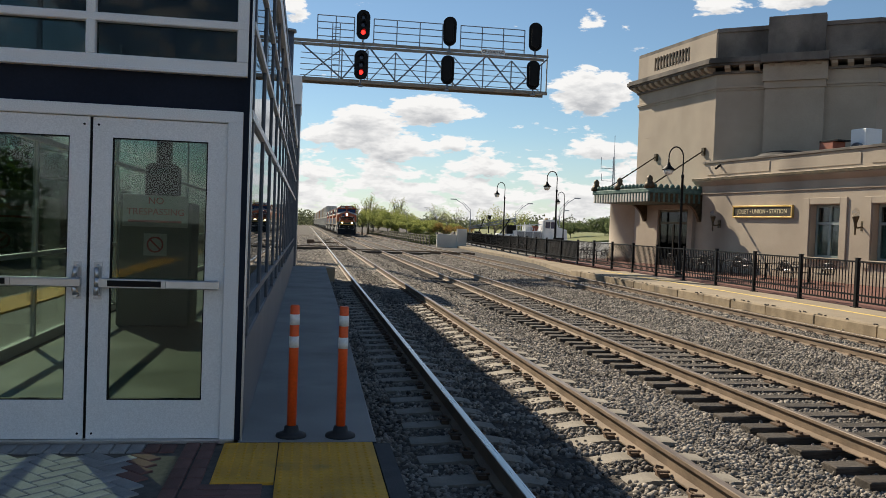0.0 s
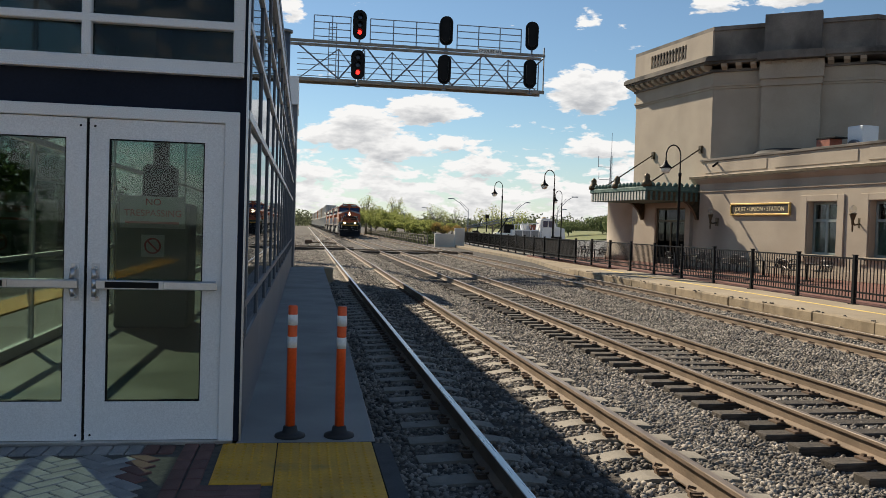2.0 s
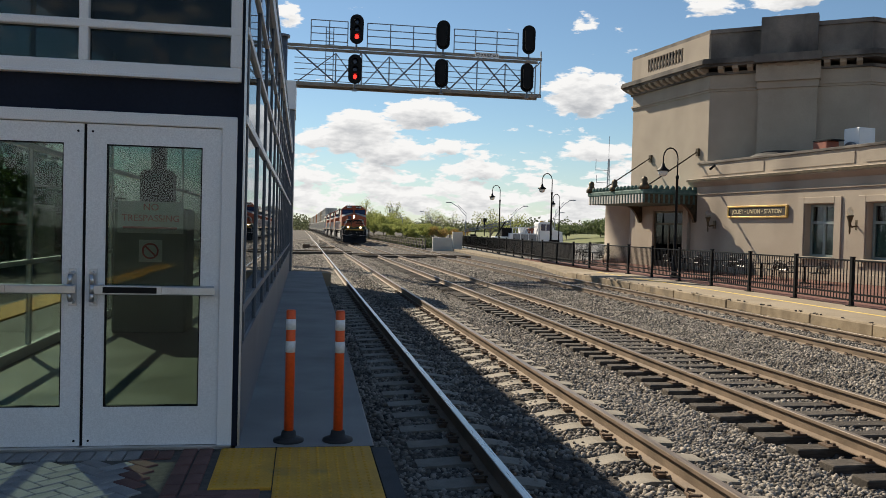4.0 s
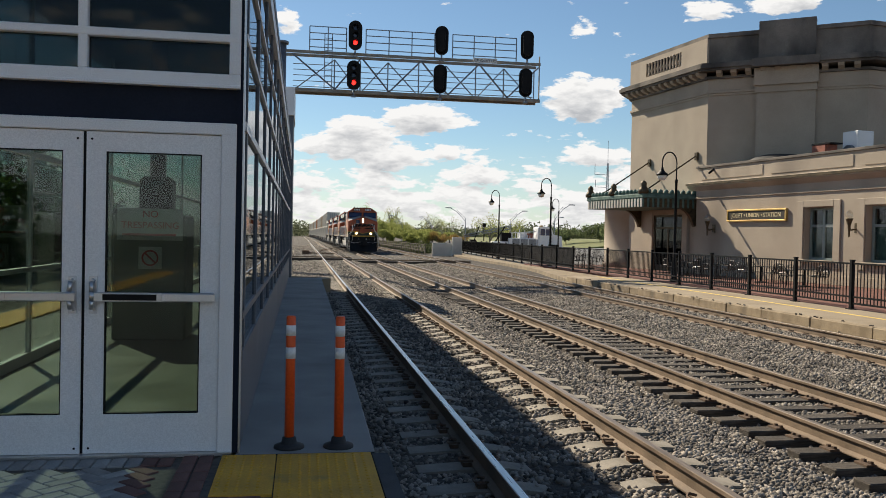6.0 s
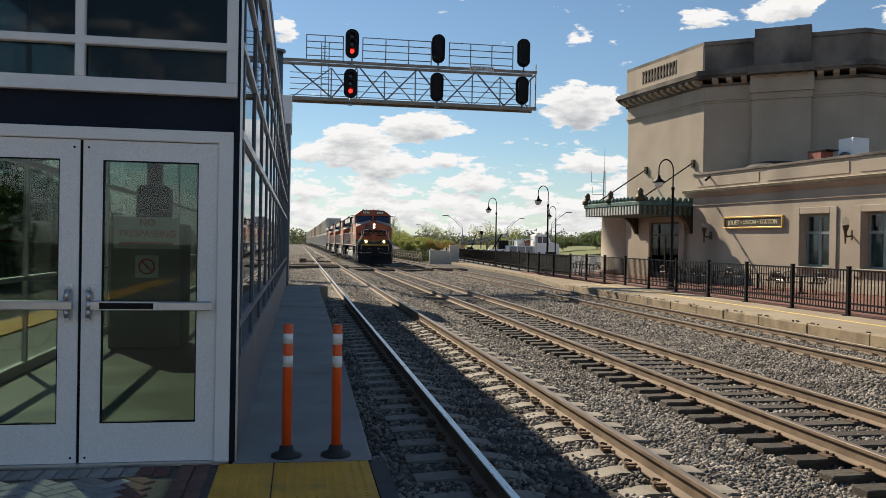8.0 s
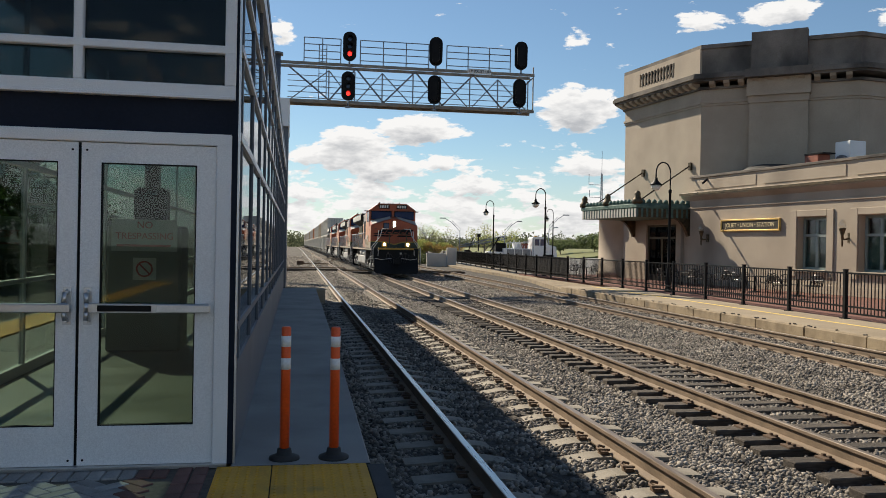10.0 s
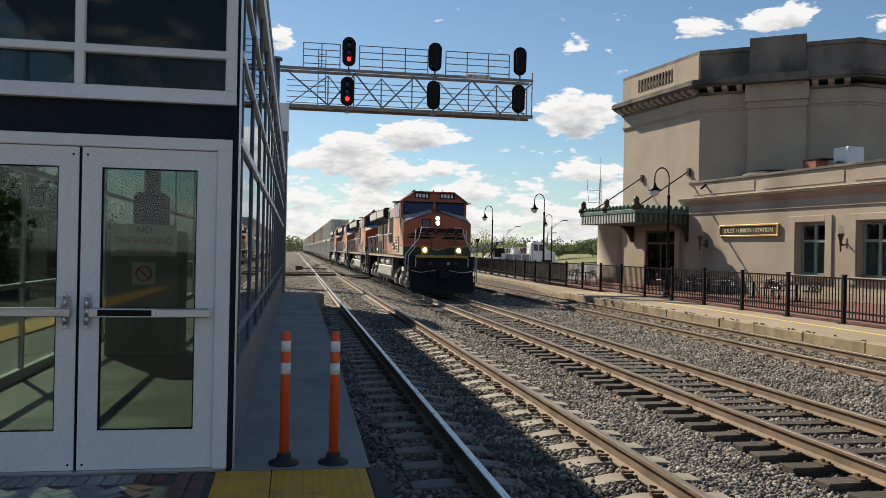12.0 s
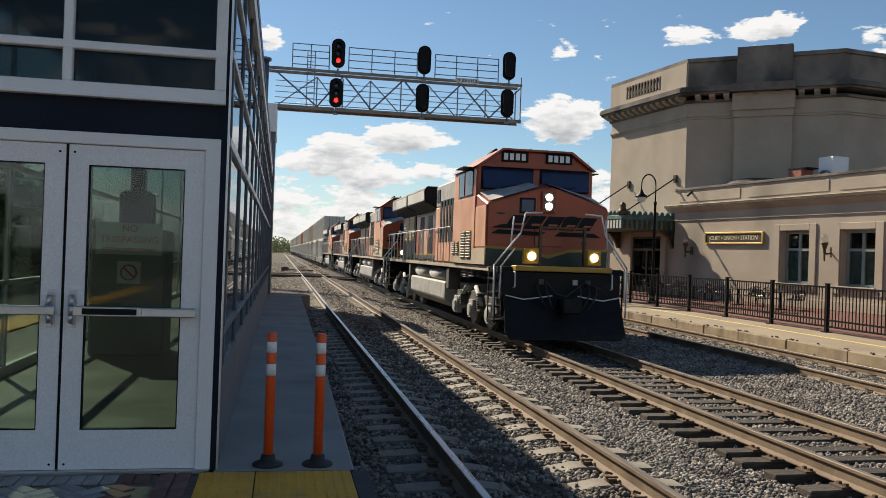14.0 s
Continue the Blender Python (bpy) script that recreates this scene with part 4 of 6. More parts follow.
def build_station():
    st = thing("station_building", "buff limestone railway station with a tall cornice and dark parapet", "station building", at=ST)
    bm = bmesh.new()
    ring_on(bm, 0, 8.10, 0)
    part("tower_wall", bm, M["lime"], st)
    bm = bmesh.new()
    ring_on(bm, 8.10, 8.20, .05)
    ring_on(bm, 8.20, 8.32, .10)
    part("string_course", bm, M["lime"], st, bevel=.01)
    bm = bmesh.new()
    ring_on(bm, 8.32, 8.85, .02)
    part("frieze", bm, M["lime"], st)
    bm = bmesh.new()
    ring_on(bm, 8.85, 8.97, .14)
    ring_on(bm, 9.16, 9.26, .54)
    ring_on(bm, 9.26, 9.42, .64)
    ring_on(bm, 9.42, 9.50, .57)
    part("cornice", bm, M["lime_dark"], st, "dark mottled stone cornice")
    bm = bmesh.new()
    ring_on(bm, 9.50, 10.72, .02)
    part("attic", bm, M["lime_dark"], st, "dark mottled stone parapet")
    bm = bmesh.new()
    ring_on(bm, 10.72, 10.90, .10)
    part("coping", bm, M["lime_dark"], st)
    # brackets under the cornice along the two faces in view
    bk = bmesh.new()
    prism(bk, [(-.47, .0), (0.0, .0), (0.0, -.24), (-.16, -.24), (-.42, -.12)], "x", -.12, .12)
    bkm = mesh_of("bracket", bk, M["lime"])
    x = -2.95
    while x < 3.4:
        share("bracket", bkm, st, pose(x, -.02, 9.16))
        x += .52
    s = .5
    while s < 6.4:
        share("bracket", bkm, st, pose(3.52 + s * .7071 + .014, s * .7071 - .014, 9.16, 0, 0, 45))
        s += .62
    # balustrade panel on the lit side, set in the attic
    # black sheet paints in the shade behind the balusters
    bpart("balustrade_recess", M["black"], st, (-1.55, 1.45, -.075, -.022, 9.85, 10.5))
    bpart("parapet_panel", M["lime"], st, (-3.15, -1.6, -.13, -.025, 9.5, 10.72), (1.5, 3.54, -.13, -.025, 9.5, 10.72), (-1.6, 1.5, -.13, -.025, 9.5, 9.85), (-1.6, 1.5, -.13, -.025, 10.5, 10.72))
    bl = bmesh.new()
    lathe(bl, [(.07, 0), (.07, .06), (.045, .09), (.085, .24), (.05, .42), (.04, .52), (.07, .58), (.07, .65)], 10)
    blm = mesh_of("baluster", bl, M["lime"])
    for i in range(11):
        share("baluster", blm, st, pose(-1.38 + i * .272, -.09, 9.85))
    # projecting pier on the canted face
    def cant(name, mat, s0, s1, out, z0, z1):
        bm = bmesh.new()
        prism(bm, [(s0, -out), (s1, -out), (s1, .3), (s0, .3)], "z", z0, z1)
        part(name, bm, mat, st, at=pose(3.52, 0, 0, 0, 0, 45))
    cant("pier", M["lime"], 2.1, 4.5, .22, 0, 8.85)
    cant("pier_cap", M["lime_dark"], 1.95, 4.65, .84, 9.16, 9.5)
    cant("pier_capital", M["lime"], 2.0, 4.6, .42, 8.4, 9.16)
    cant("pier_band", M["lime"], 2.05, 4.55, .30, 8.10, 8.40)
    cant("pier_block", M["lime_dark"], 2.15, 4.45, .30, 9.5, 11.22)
    # ashlar joints on the lit face, as shallow courses
    for i, z in enumerate([.9 + .62 * k for k in range(12)]):
        bpart("course_line", M["lime"], st, (-3.13, 3.51, -.003, .02, z, z + .617))
    # low wing
    F = -.16
    # wall with openings for the windows
    wins = [(10.0, 11.5), (13.0, 14.5), (16.0, 17.5)]
    xs = [3.05]
    for a, b in wins:
        xs += [a, b]
    xs.append(24.0)
    for i in range(0, len(xs), 2):
        bpart("wing_wall", M["lime"], st, (xs[i], xs[i + 1], F, F + .5, 0, 3.43))
    for a, b in wins:
        bpart("window_apron", M["lime"], st, (a, b, F, F + .5, 0, .88))
        bpart("window_lintel", M["lime"], st, (a, b, F, F + .5, 2.86, 3.43))
    # black block stands in for the darkness of the rooms behind the windows
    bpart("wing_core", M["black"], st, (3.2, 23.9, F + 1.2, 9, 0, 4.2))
    bpart("wing_floor_band", M["lime"], st, (3.02, 24, F - .05, F, 0, .34), bevel=.01)
    bpart("architrave", M["lime"], st, (2.98, 24, F - .05, F + .5, 3.43, 3.50), bevel=.01)
    bpart("wing_frieze", M["lime"], st, (3.02, 24, F - .01, F + .5, 3.50, 3.80))
    bm = bmesh.new()
    prism(bm, [(F - .02, 3.80), (F - .16, 3.92), (F - .23, 3.98), (F - .26, 4.12), (F - .21, 4.16), (F + .6, 4.16), (F + .6, 3.80)], "x", 2.62, 24)
    part("wing_cornice", bm, M["lime"], st, "moulded stone cornice")
    # dark band paints in the shadow line under the cornice
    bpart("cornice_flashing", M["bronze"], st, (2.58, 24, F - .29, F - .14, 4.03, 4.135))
    bpart("wing_parapet", M["lime"], st, (3.1, 24, F - .02, F + .45, 4.16, 4.82), bevel=.01)
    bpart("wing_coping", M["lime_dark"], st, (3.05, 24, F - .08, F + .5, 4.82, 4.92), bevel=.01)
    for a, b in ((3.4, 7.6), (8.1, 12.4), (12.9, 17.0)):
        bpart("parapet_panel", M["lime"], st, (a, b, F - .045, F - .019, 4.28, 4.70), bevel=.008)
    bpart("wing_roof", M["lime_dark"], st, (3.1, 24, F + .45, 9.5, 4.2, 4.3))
    for a, b in wins:
        w = bpart("window", M["win_frame"], st, (a + .12, b - .12, F + .25, F + .34, 2.12, 2.22), label="green painted casement window")
        for x0, x1 in ((a + .02, a + .12), (b - .12, b - .02)):
            bpart("stile", M["win_frame"], w, (x0, x1, F + .26, F + .34, .88, 2.86))
        for z0, z1 in ((.88, .97), (2.76, 2.86)):
            bpart("rail", M["win_frame"], w, (a + .12, b - .12, F + .26, F + .34, z0, z1))
        for z0, z1 in ((.97, 2.12), (2.22, 2.76)):
            bpart("mullion", M["win_frame"], w, ((a + b) / 2 - .06, (a + b) / 2 + .06, F + .25, F + .34, z0, z1))
        for x0, x1 in ((a + .12, (a + b) / 2 - .06), ((a + b) / 2 + .06, b - .12)):
            for z0, z1 in ((.97, 2.12), (2.22, 2.76)):
                bpart("window_pane", M["glass_win"], w, (x0, x1, F + .29, F + .30, z0, z1))
        bpart("blind", M["verdigris"], w, (a + .1, b - .1, F + .36, F + .38, .9, 2.12), label="drawn greenish blind")
        bpart("window_surround", M["lime"], st, (a - .36, a - .02, F - .05, F + .001, .60, 3.12), (b + .02, b + .36, F - .05, F + .001, .60, 3.12), (a - .02, b + .02, F - .05, F + .001, 2.88, 3.12), bevel=.012)
        bpart("window_sill", M["lime"], st, (a - .1, b + .1, F - .12, F + .3, .78, .88), bevel=.012)
    # entrance under the canopy
    bpart("door_surround", M["lime"], st, (-1.0, -.62, -.18, .01, 0, 3.0), (1.95, 2.35, -.18, .01, 0, 3.0), (-.62, 1.95, -.18, .01, 2.75, 3.0), bevel=.015)
    d = bpart("door", M["black"], st, (-.60, 1.93, -.04, -.006, 0, 2.74), label="dark glazed entrance doors")
    bpart("door_frame", M["bronze"], d, (-.60, -.48, -.09, -.04, 0, 2.74), (1.81, 1.93, -.09, -.04, 0, 2.74), (.61, .72, -.09, -.04, 0, 2.05), (-.48, 1.81, -.09, -.04, 2.05, 2.16), (-.48, 1.81, -.09, -.04, 2.64, 2.74))
    for x0, x1, z0, z1 in ((-.48, .61, .3, 2.05), (.72, 1.81, .3, 2.05), (-.48, 1.81, 2.16, 2.64)):
        bpart("door_pane", M["glass_dark"], d, (x0, x1, -.06, -.045, z0, z1))
    # rounded pier beside the entrance
    bm = bmesh.new()
    lathe(bm, [(1.75, 0), (1.75, .35), (1.66, .4), (1.66, 3.2), (1.78, 3.25), (1.78, 3.4)], 36, (-4.55, 1.2, 0))
    part("rounded_bay", bm, M["lime"], st, "rounded stone bay")
    # canopy
    c = thing("entrance_canopy", "verdigris copper canopy with fluted fascia hung on chains", "canopy", at=ST @ Matrix.Translation((.30, 0, 0)))
    bpart("canopy_deck", M["bronze"], c, (-2.6, 2.6, -2.85, -.02, 3.02, 3.12))
    bpart("canopy_cornice", M["verdigris"], c, (-2.68, 2.68, -2.95, -.02, 3.42, 3.60), bevel=.02)
    bpart("canopy_top", M["verdigris"], c, (-2.6, 2.6, -2.87, -.02, 3.60, 3.66))
    bpart("fascia", M["verdigris"], c, (-2.62, 2.62, -2.89, -.02, 3.0, 3.42))
    fl = bmesh.new()
    box(fl, -.07, .07, -.02, .02, 0, .40)
    flm = mesh_of("flute", fl, M["box_white"], .012)
    for i in range(20):
        share("flute", flm, c, pose(-2.5 + i * .263, -2.905, 3.0))
    # side flutes are dark bronze: the shade of these faces is in the colour
    fd = bmesh.new()
    box(fd, -.07, .07, -.02, .02, 0, .40)
    shade_flm = mesh_of("flute", fd, M["bronze"], .012)
    for i in range(11):
        for s in (-1, 1):
            share("flute", shade_flm, c, pose(s * 2.635, -2.76 + i * .263, 3.0, 0, 0, 90))
    an = bmesh.new()
    lathe(an, [(.10, 0), (.12, .05), (.09, .12), (.03, .17)], 8)
    anm = mesh_of("cresting", an, M["verdigris"])
    for i in range(16):
        share("cresting", anm, c, pose(-2.5 + i * .333, -2.84, 3.66))
    for i in range(9):
        for s in (-1, 1):
            share("cresting", anm, c, pose(s * 2.55, -2.55 + i * .30, 3.66))
    for x in (-2.55, -.2, 2.5):
        bm = bmesh.new()
        lathe(bm, [(.20, 0), (.26, .10), (.20, .24), (.13, .34), (.15, .44), (.11, .54), (.03, .60)], 9, (x, -2.8, 3.6))
        box(bm, x - .32, x - .10, -2.92, -2.74, 3.62, 3.78)
        part("finial", bm, M["bronze"], c, "dark ornamental roof figure")
    for x in (-2.3, 2.5):
        bm = bmesh.new()
        prism(bm, [(-.02, 2.2), (-.02, 3.0), (-.85, 3.0), (-.6, 2.86), (-.36, 2.62), (-.22, 2.36), (-.14, 2.16)], "x", x - .09, x + .09)
        part("console", bm, M["bronze"], c, "scrolled bracket")
    for x in (-1.52, 2.51):
        bpart("wall_bracket", M["bronze"], c, (x - .10, x + .10, -.10, 0, 5.25, 5.6))
        bm = bmesh.new()
        p0, p1 = Vector((x, -.12, 5.42)), Vector((x, -2.72, 3.74))
        n = 26
        for i in range(n):
            a, b = p0.lerp(p1, i / n), p0.lerp(p1, (i + 1.25) / n)
            off = Vector((.025, 0, 0)) if i % 2 else Vector((0, .018, .018))
            rod(bm, a + off * 1.6, b + off * 1.6, .024, 5)
            rod(bm, a - off * 1.6, b - off * 1.6, .024, 5)
        part("chain", bm, M["bronze"], c, "dark suspension chain")
    # name board
    s = thing("station_sign", "dark station name board with a gilt frame", "sign", at=ST @ Matrix.Translation((.36, 0, 0)))
    F2 = -.16
    bpart("board", M["sign_dark"], s, (5.12, 8.67, F2 - .07, F2 - .02, 2.42, 2.81))
    bpart("frame", M["gold"], s, (5.05, 8.74, F2 - .10, F2 - .002, 2.36, 2.43), (5.05, 8.74, F2 - .10, F2 - .002, 2.80, 2.87), (5.05, 5.13, F2 - .10, F2 - .002, 2.43, 2.80), (8.66, 8.74, F2 - .10, F2 - .002, 2.43, 2.80), bevel=.01)
    text_part("lettering", "JOLIET \u2022 UNION \u2022 STATION", .25, M["cream"], s, pose(6.9, F2 - .075, 2.615, 90, 0, 0))
    # wall lanterns
    for x, y in ((4.42, F2), (12.62, F2)):
        w = thing("wall_lantern", "dark bronze wall lantern with a glass flame globe", "wall lamp", "station wall lanterns", at=ST)
        bpart("backplate", M["bronze"], w, (x - .09, x + .09, y - .04, y, 1.9, 2.25))
        bm = bmesh.new()
        path_rod(bm, [(x, y - .02, 2.05), (x, y - .28, 2.0), (x, y - .36, 2.12)], .03)
        lathe(bm, [(.02, -.30), (.035, -.2), (.03, -.05), (.05, 0), (.05, .1), (.12, .32), (.13, .36)], 10, (x, y - .36, 2.05))
        part("arm", bm, M["bronze"], w)
        bm = bmesh.new()
        lathe(bm, [(.09, 0), (.13, .09), (.12, .19), (.05, .27), (.01, .30)], 12, (x, y - .36, 2.41))
        part("globe", bm, M["globe_glass"], w)
    # roof plant
    a = thing("rooftop_cooling_unit", "white boxy air handling unit with a round fan", "air unit", at=ST)
    bpart("casing", M["truck_white"], a, (9.3, 10.1, 2.2, 3.0, 5.2, 5.95), bevel=.03)
    bpart("plinth", M["galv"], a, (9.35, 10.05, 2.25, 2.95, 4.3, 5.2))
    bm = bmesh.new()
    rod(bm, (9.75, 2.06, 5.1), (9.75, 2.2, 5.1), .30, 18)
    part("fan_ring", bm, M["galv"], a)
    b = thing("rooftop_vent_box", "rust red roof vent box", "roof vent", at=ST)
    bpart("casing", M["red_box"], b, (8.75, 9.5, 1.2, 1.8, 4.3, 5.42), bevel=.02)
    bpart("vent_cap", M["black"], b, (8.77, 9.75, 1.18, 1.82, 5.42, 5.47))
    # plain dome stands in for a dark tarp-like heap on the roof
    bm = bmesh.new()
    lathe(bm, [(1.6, 0), (1.55, .62), (1.25, .88), (.75, 1.02), (.2, 1.06)], 20, (6.0, 2.0, 4.28))
    tagged(part("roof_skylight", bm, M["rubber"], None, at=ST), "dark domed tarp-like mound on the low roof", "skylight")
    bm = bmesh.new()
    rod(bm, (4.3, F2 - .02, 4.72), (4.55, F2 - .42, 4.52), .05)
    tagged(part("roof_spout", bm, M["black"], None, at=ST), "short black drain spout on the parapet", "drain spout")
    return st


build_station()


def cafe_set(at):
    t = thing("cafe_table", "black metal mesh cafe table on the terrace", "table", "terrace tables", at=at)
    bm = bmesh.new()
    lathe(bm, [(.52, .70), (.54, .715), (.54, .73), (.50, .735)], 18)
    part("tabletop", bm, M["black_gloss"], t, "dark glossy table top")
    bm = bmesh.new()
    rod(bm, (0, 0, .03), (0, 0, .70), .03)
    part("stem", bm, M["black"], t)
    bm = bmesh.new()
    lathe(bm, [(.30, 0), (.28, .03), (.05, .06)], 14)
    part("foot", bm, M["black"], t)
    return t


def cafe_chair(at):
    c = thing("cafe_chair", "black metal mesh cafe armchair on the terrace", "chair", "terrace chairs", at=at)
    bm = bmesh.new()
    box(bm, -.24, .24, -.24, .24, .43, .46)
    part("seat", bm, M["black_gloss"], c, bevel=.01)
    bm = bmesh.new()
    pts = [(-.24, .24, .45), (-.25, .30, .74)]
    for i in range(1, 8):
        a = math.pi * i / 8
        pts.append((-.25 * math.cos(a), .31, .74 + .13 * math.sin(a)))
    pts += [(.25, .30, .74), (.24, .24, .45)]
    path_rod(bm, pts, .018, 6)
    for x in (-.16, -.08, 0, .08, .16):
        rod(bm, (x, .25, .46), (x, .31, .84), .011, 5)
    for z in (.56, .66, .76):
        rod(bm, (-.24, .27, z), (.24, .27, z), .011, 5)
    part("backrest", bm, M["black_gloss"], c)
    for s in (-1, 1):
        bm = bmesh.new()
        path_rod(bm, [(s * .24, .27, .68), (s * .27, -.2, .68), (s * .25, -.22, .45)], .018, 6)
        part("armrest", bm, M["black_gloss"], c)
        for y in (-.22, .22):
            bm = bmesh.new()
            rod(bm, (s * .23, y, .44), (s * .25, y * 1.1, 0), .014, 6)
            part("leg", bm, M["black"], c)
    return c


def build_terrace_furniture():
    def spot(x, y, rz):
        p = ST @ Vector((x, y, 0))
        return pose(p.x, p.y, FAR_Z - .006, 0, 0, rz - 81.6)

    t = c = None
    for i, (x, y) in enumerate(((4.9, -2.0), (7.3, -2.1), (9.9, -2.0), (12.4, -2.2), (-3.4, -3.3), (-1.6, -3.1))):
        t = cafe_set(spot(x, y, 0)) if t is None else copy_thing(t, spot(x, y, 0)) and t
        for k, a in enumerate((75, -80, 170, 10)):
            if x < 0 and k > 1:
                continue
            r = radians(a)
            at = spot(x - math.sin(r) * .62, y + math.cos(r) * .62, a + (i * 23 + k * 11) % 24 - 12)
            if c is None:
                c = cafe_chair(at)
            else:
                copy_thing(c, at)


build_terrace_furniture()


# ---- far surroundings ----
def leaf_cloud(bm, centre, r, n, size, rng):
    """Many small leaf blades in an uneven cluster."""
    for _ in range(n):
        d = Vector((rng.gauss(0, 1), rng.gauss(0, 1), rng.gauss(0, 1)))
        d = d.normalized() * (rng.random() ** .4)
        p = Vector(centre) + Vector((d.x * r[0], d.y * r[1], d.z * r[2]))
        a = Vector((rng.uniform(-1, 1), rng.uniform(-1, 1), rng.uniform(-1, 1))).normalized() * size * rng.uniform(.6, 1.3)
        b = a.cross(Vector((rng.uniform(-1, 1), rng.uniform(-1, 1), rng.uniform(-1, 1)))).normalized() * size * rng.uniform(.4, .8)
        v = [bm.verts.new(p + q) for q in (-a, b, a, -b)]
        bm.faces.new(v)


def tree(at, h, w, rng, label, mat="leaf", bare=False, n=1500, size=.22):
    t = thing("tree", label, "tree", "trees by the line", at=at)
    bm = bmesh.new()
    rod(bm, (0, 0, -.3), (0, 0, h * .45), h * .025, 7, h * .016)
    tips = []
    for i in range(9):
        a = rng.uniform(0, 6.28)
        z0 = h * rng.uniform(.2, .45)
        tip = (math.cos(a) * w * rng.uniform(.35, .8), math.sin(a) * w * rng.uniform(.35, .8), h * rng.uniform(.55, .95))
        rod(bm, (0, 0, z0), tip, h * .012, 5, h * .003)
        tips.append(tip)
        for _ in range(4):
            q = tuple(tip[k] * .7 + rng.uniform(-.3, .3) * w * .6 for k in range(2)) + (tip[2] * rng.uniform(.75, 1.05),)
            rod(bm, tuple(tip[k] * .6 + (0, 0, z0 * .4)[k] for k in range(3)), q, h * .005, 4, h * .0015)
    part("trunk", bm, M["bark"], t)
    bm = bmesh.new()
    for tip in tips + [(0, 0, h * .7), (0, 0, h * .5)]:
        k = .36 if not bare else .30
        leaf_cloud(bm, (tip[0], tip[1], tip[2] * .92), (w * k, w * k, h * .17), n // 11, size, rng)
    part("crown", bm, M[mat], t)
    return t


def build_greenery():
    rng = random.Random(11)
    spots = ((11.0, 168, 6.0, 3.0), (13.5, 160, 5.0, 2.6), (14.0, 178, 6.6, 3.0), (16.5, 165, 4.8, 3.0), (17.5, 182, 6.0, 3.2), (19.5, 158, 3.8, 2.6), (21.0, 172, 4.8, 3.0),
             (22.5, 150, 3.0, 2.4), (24.0, 165, 3.8, 2.8), (15.5, 148, 3.2, 2.4), (18.5, 142, 2.8, 2.2), (26.5, 158, 3.0, 2.6))
    for x, y, h, w in spots:
        tree(pose(x, y, -.8), h, w, rng, "spring green bushy tree beside the railway", n=4600, size=.11)
    for x, y, h, w in ((12.5, 172, 8.6, 2.6), (20.0, 186, 8.8, 3.2), (32, 205, 8.5, 4.5), (38, 215, 7.5, 5), (29, 128, 6.0, 3.4), (33.5, 134, 5.6, 3.0)):
        tree(pose(x, y, -.8), h, w, rng, "tree with thin early leaves beside the railway", n=1100, size=.10, bare=True)
    for x, y, h, w in ((24.5, 148, 3.0, 2.2), (27.5, 146, 2.7, 2.0)):
        tree(pose(x, y, -.8), h, w, rng, "russet budding shrub beside the railway", mat="leaf_russet", n=1800, size=.09)
    for i in range(15):
        y = rng.uniform(190, 300)
        x = y * rng.uniform(.20, .52)
        tree(pose(x, y, -.8), rng.uniform(4.2, 6.8), rng.uniform(4, 6), rng, "hazy green tree beyond the yard", mat="leaf_haze", n=1500, size=.30)
    # far woods on the skyline
    bm = bmesh.new()
    for i in range(420):
        a = rng.uniform(-16, 60)
        d = rng.uniform(430, 640)
        x, y = math.sin(radians(a)) * d, math.cos(radians(a)) * d
        h = rng.uniform(6, 13)
        if -14 < x < 12 and a < 2:
            h *= .8
        leaf_cloud(bm, (x, y, h * .45 - 1), (rng.uniform(6, 11), 4, h * .5), 120, .75, rng)
    tagged(part("far_woods", bm, M["leaf_far"]), "hazy line of far woods", "woods", kind="stuff")
    bm = bmesh.new()
    for i in range(7500):
        y = rng.uniform(95, 190)
        x = rng.uniform(13.3, 17 + (y - 95) * .12) + bend(y)[0]
        leaf_cloud(bm, (x, y, -.35), (.45, .45, .5), 3, .13, rng)
    tagged(part("scrub", bm, M["grass"]), "low yellow-green scrub along the railway", "scrub", kind="stuff")
    bm = bmesh.new()
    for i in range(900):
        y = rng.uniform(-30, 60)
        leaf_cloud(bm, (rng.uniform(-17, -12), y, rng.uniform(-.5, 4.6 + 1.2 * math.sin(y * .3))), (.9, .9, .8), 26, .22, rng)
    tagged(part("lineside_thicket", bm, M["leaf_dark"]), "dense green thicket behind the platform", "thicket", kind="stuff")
    bm = bmesh.new()
    prism(bm, [(56, -1.5), (80, .9), (110, 1.3), (330, 1.5), (330, -1.5)], "y", 185, 400)
    g = part("embankment", bm, M["grass"])
    tagged(g, "grassy embankment behind the yard", "embankment", kind="structure")


build_greenery()


def build_crossover():
    """Two rails that lead from the second track across to the first."""
    c = thing("crossover_track", "rusty crossover rails between two tracks", "railway track", kind="structure")
    for dx in (0, 1.51):
        bm = bmesh.new()
        n = 14
        for i in range(n):
            k0, k1 = i / n, (i + 1) / n
            f = lambda k: RAIL_1 + dx + (RAIL_2 - RAIL_1) * (3 * k * k - 2 * k ** 3)
            rod(bm, (f(k0), 78 + 52 * k0, -.30 - .15 * k0), (f(k1), 78 + 52 * k1, -.30 - .15 * k1), .045, 6)
        part("rail", bm, M["rail_side"], c)
    for y in (79.0, 80.2):
        bpart("switch_rod", M["iron"], c, (.6, 3.4, y, y + .12, -.42, -.34))
    bpart("switch_machine", M["iron"], c, (.1, .75, 78.9, 80.3, -.5, -.12), bevel=.03)


build_crossover()


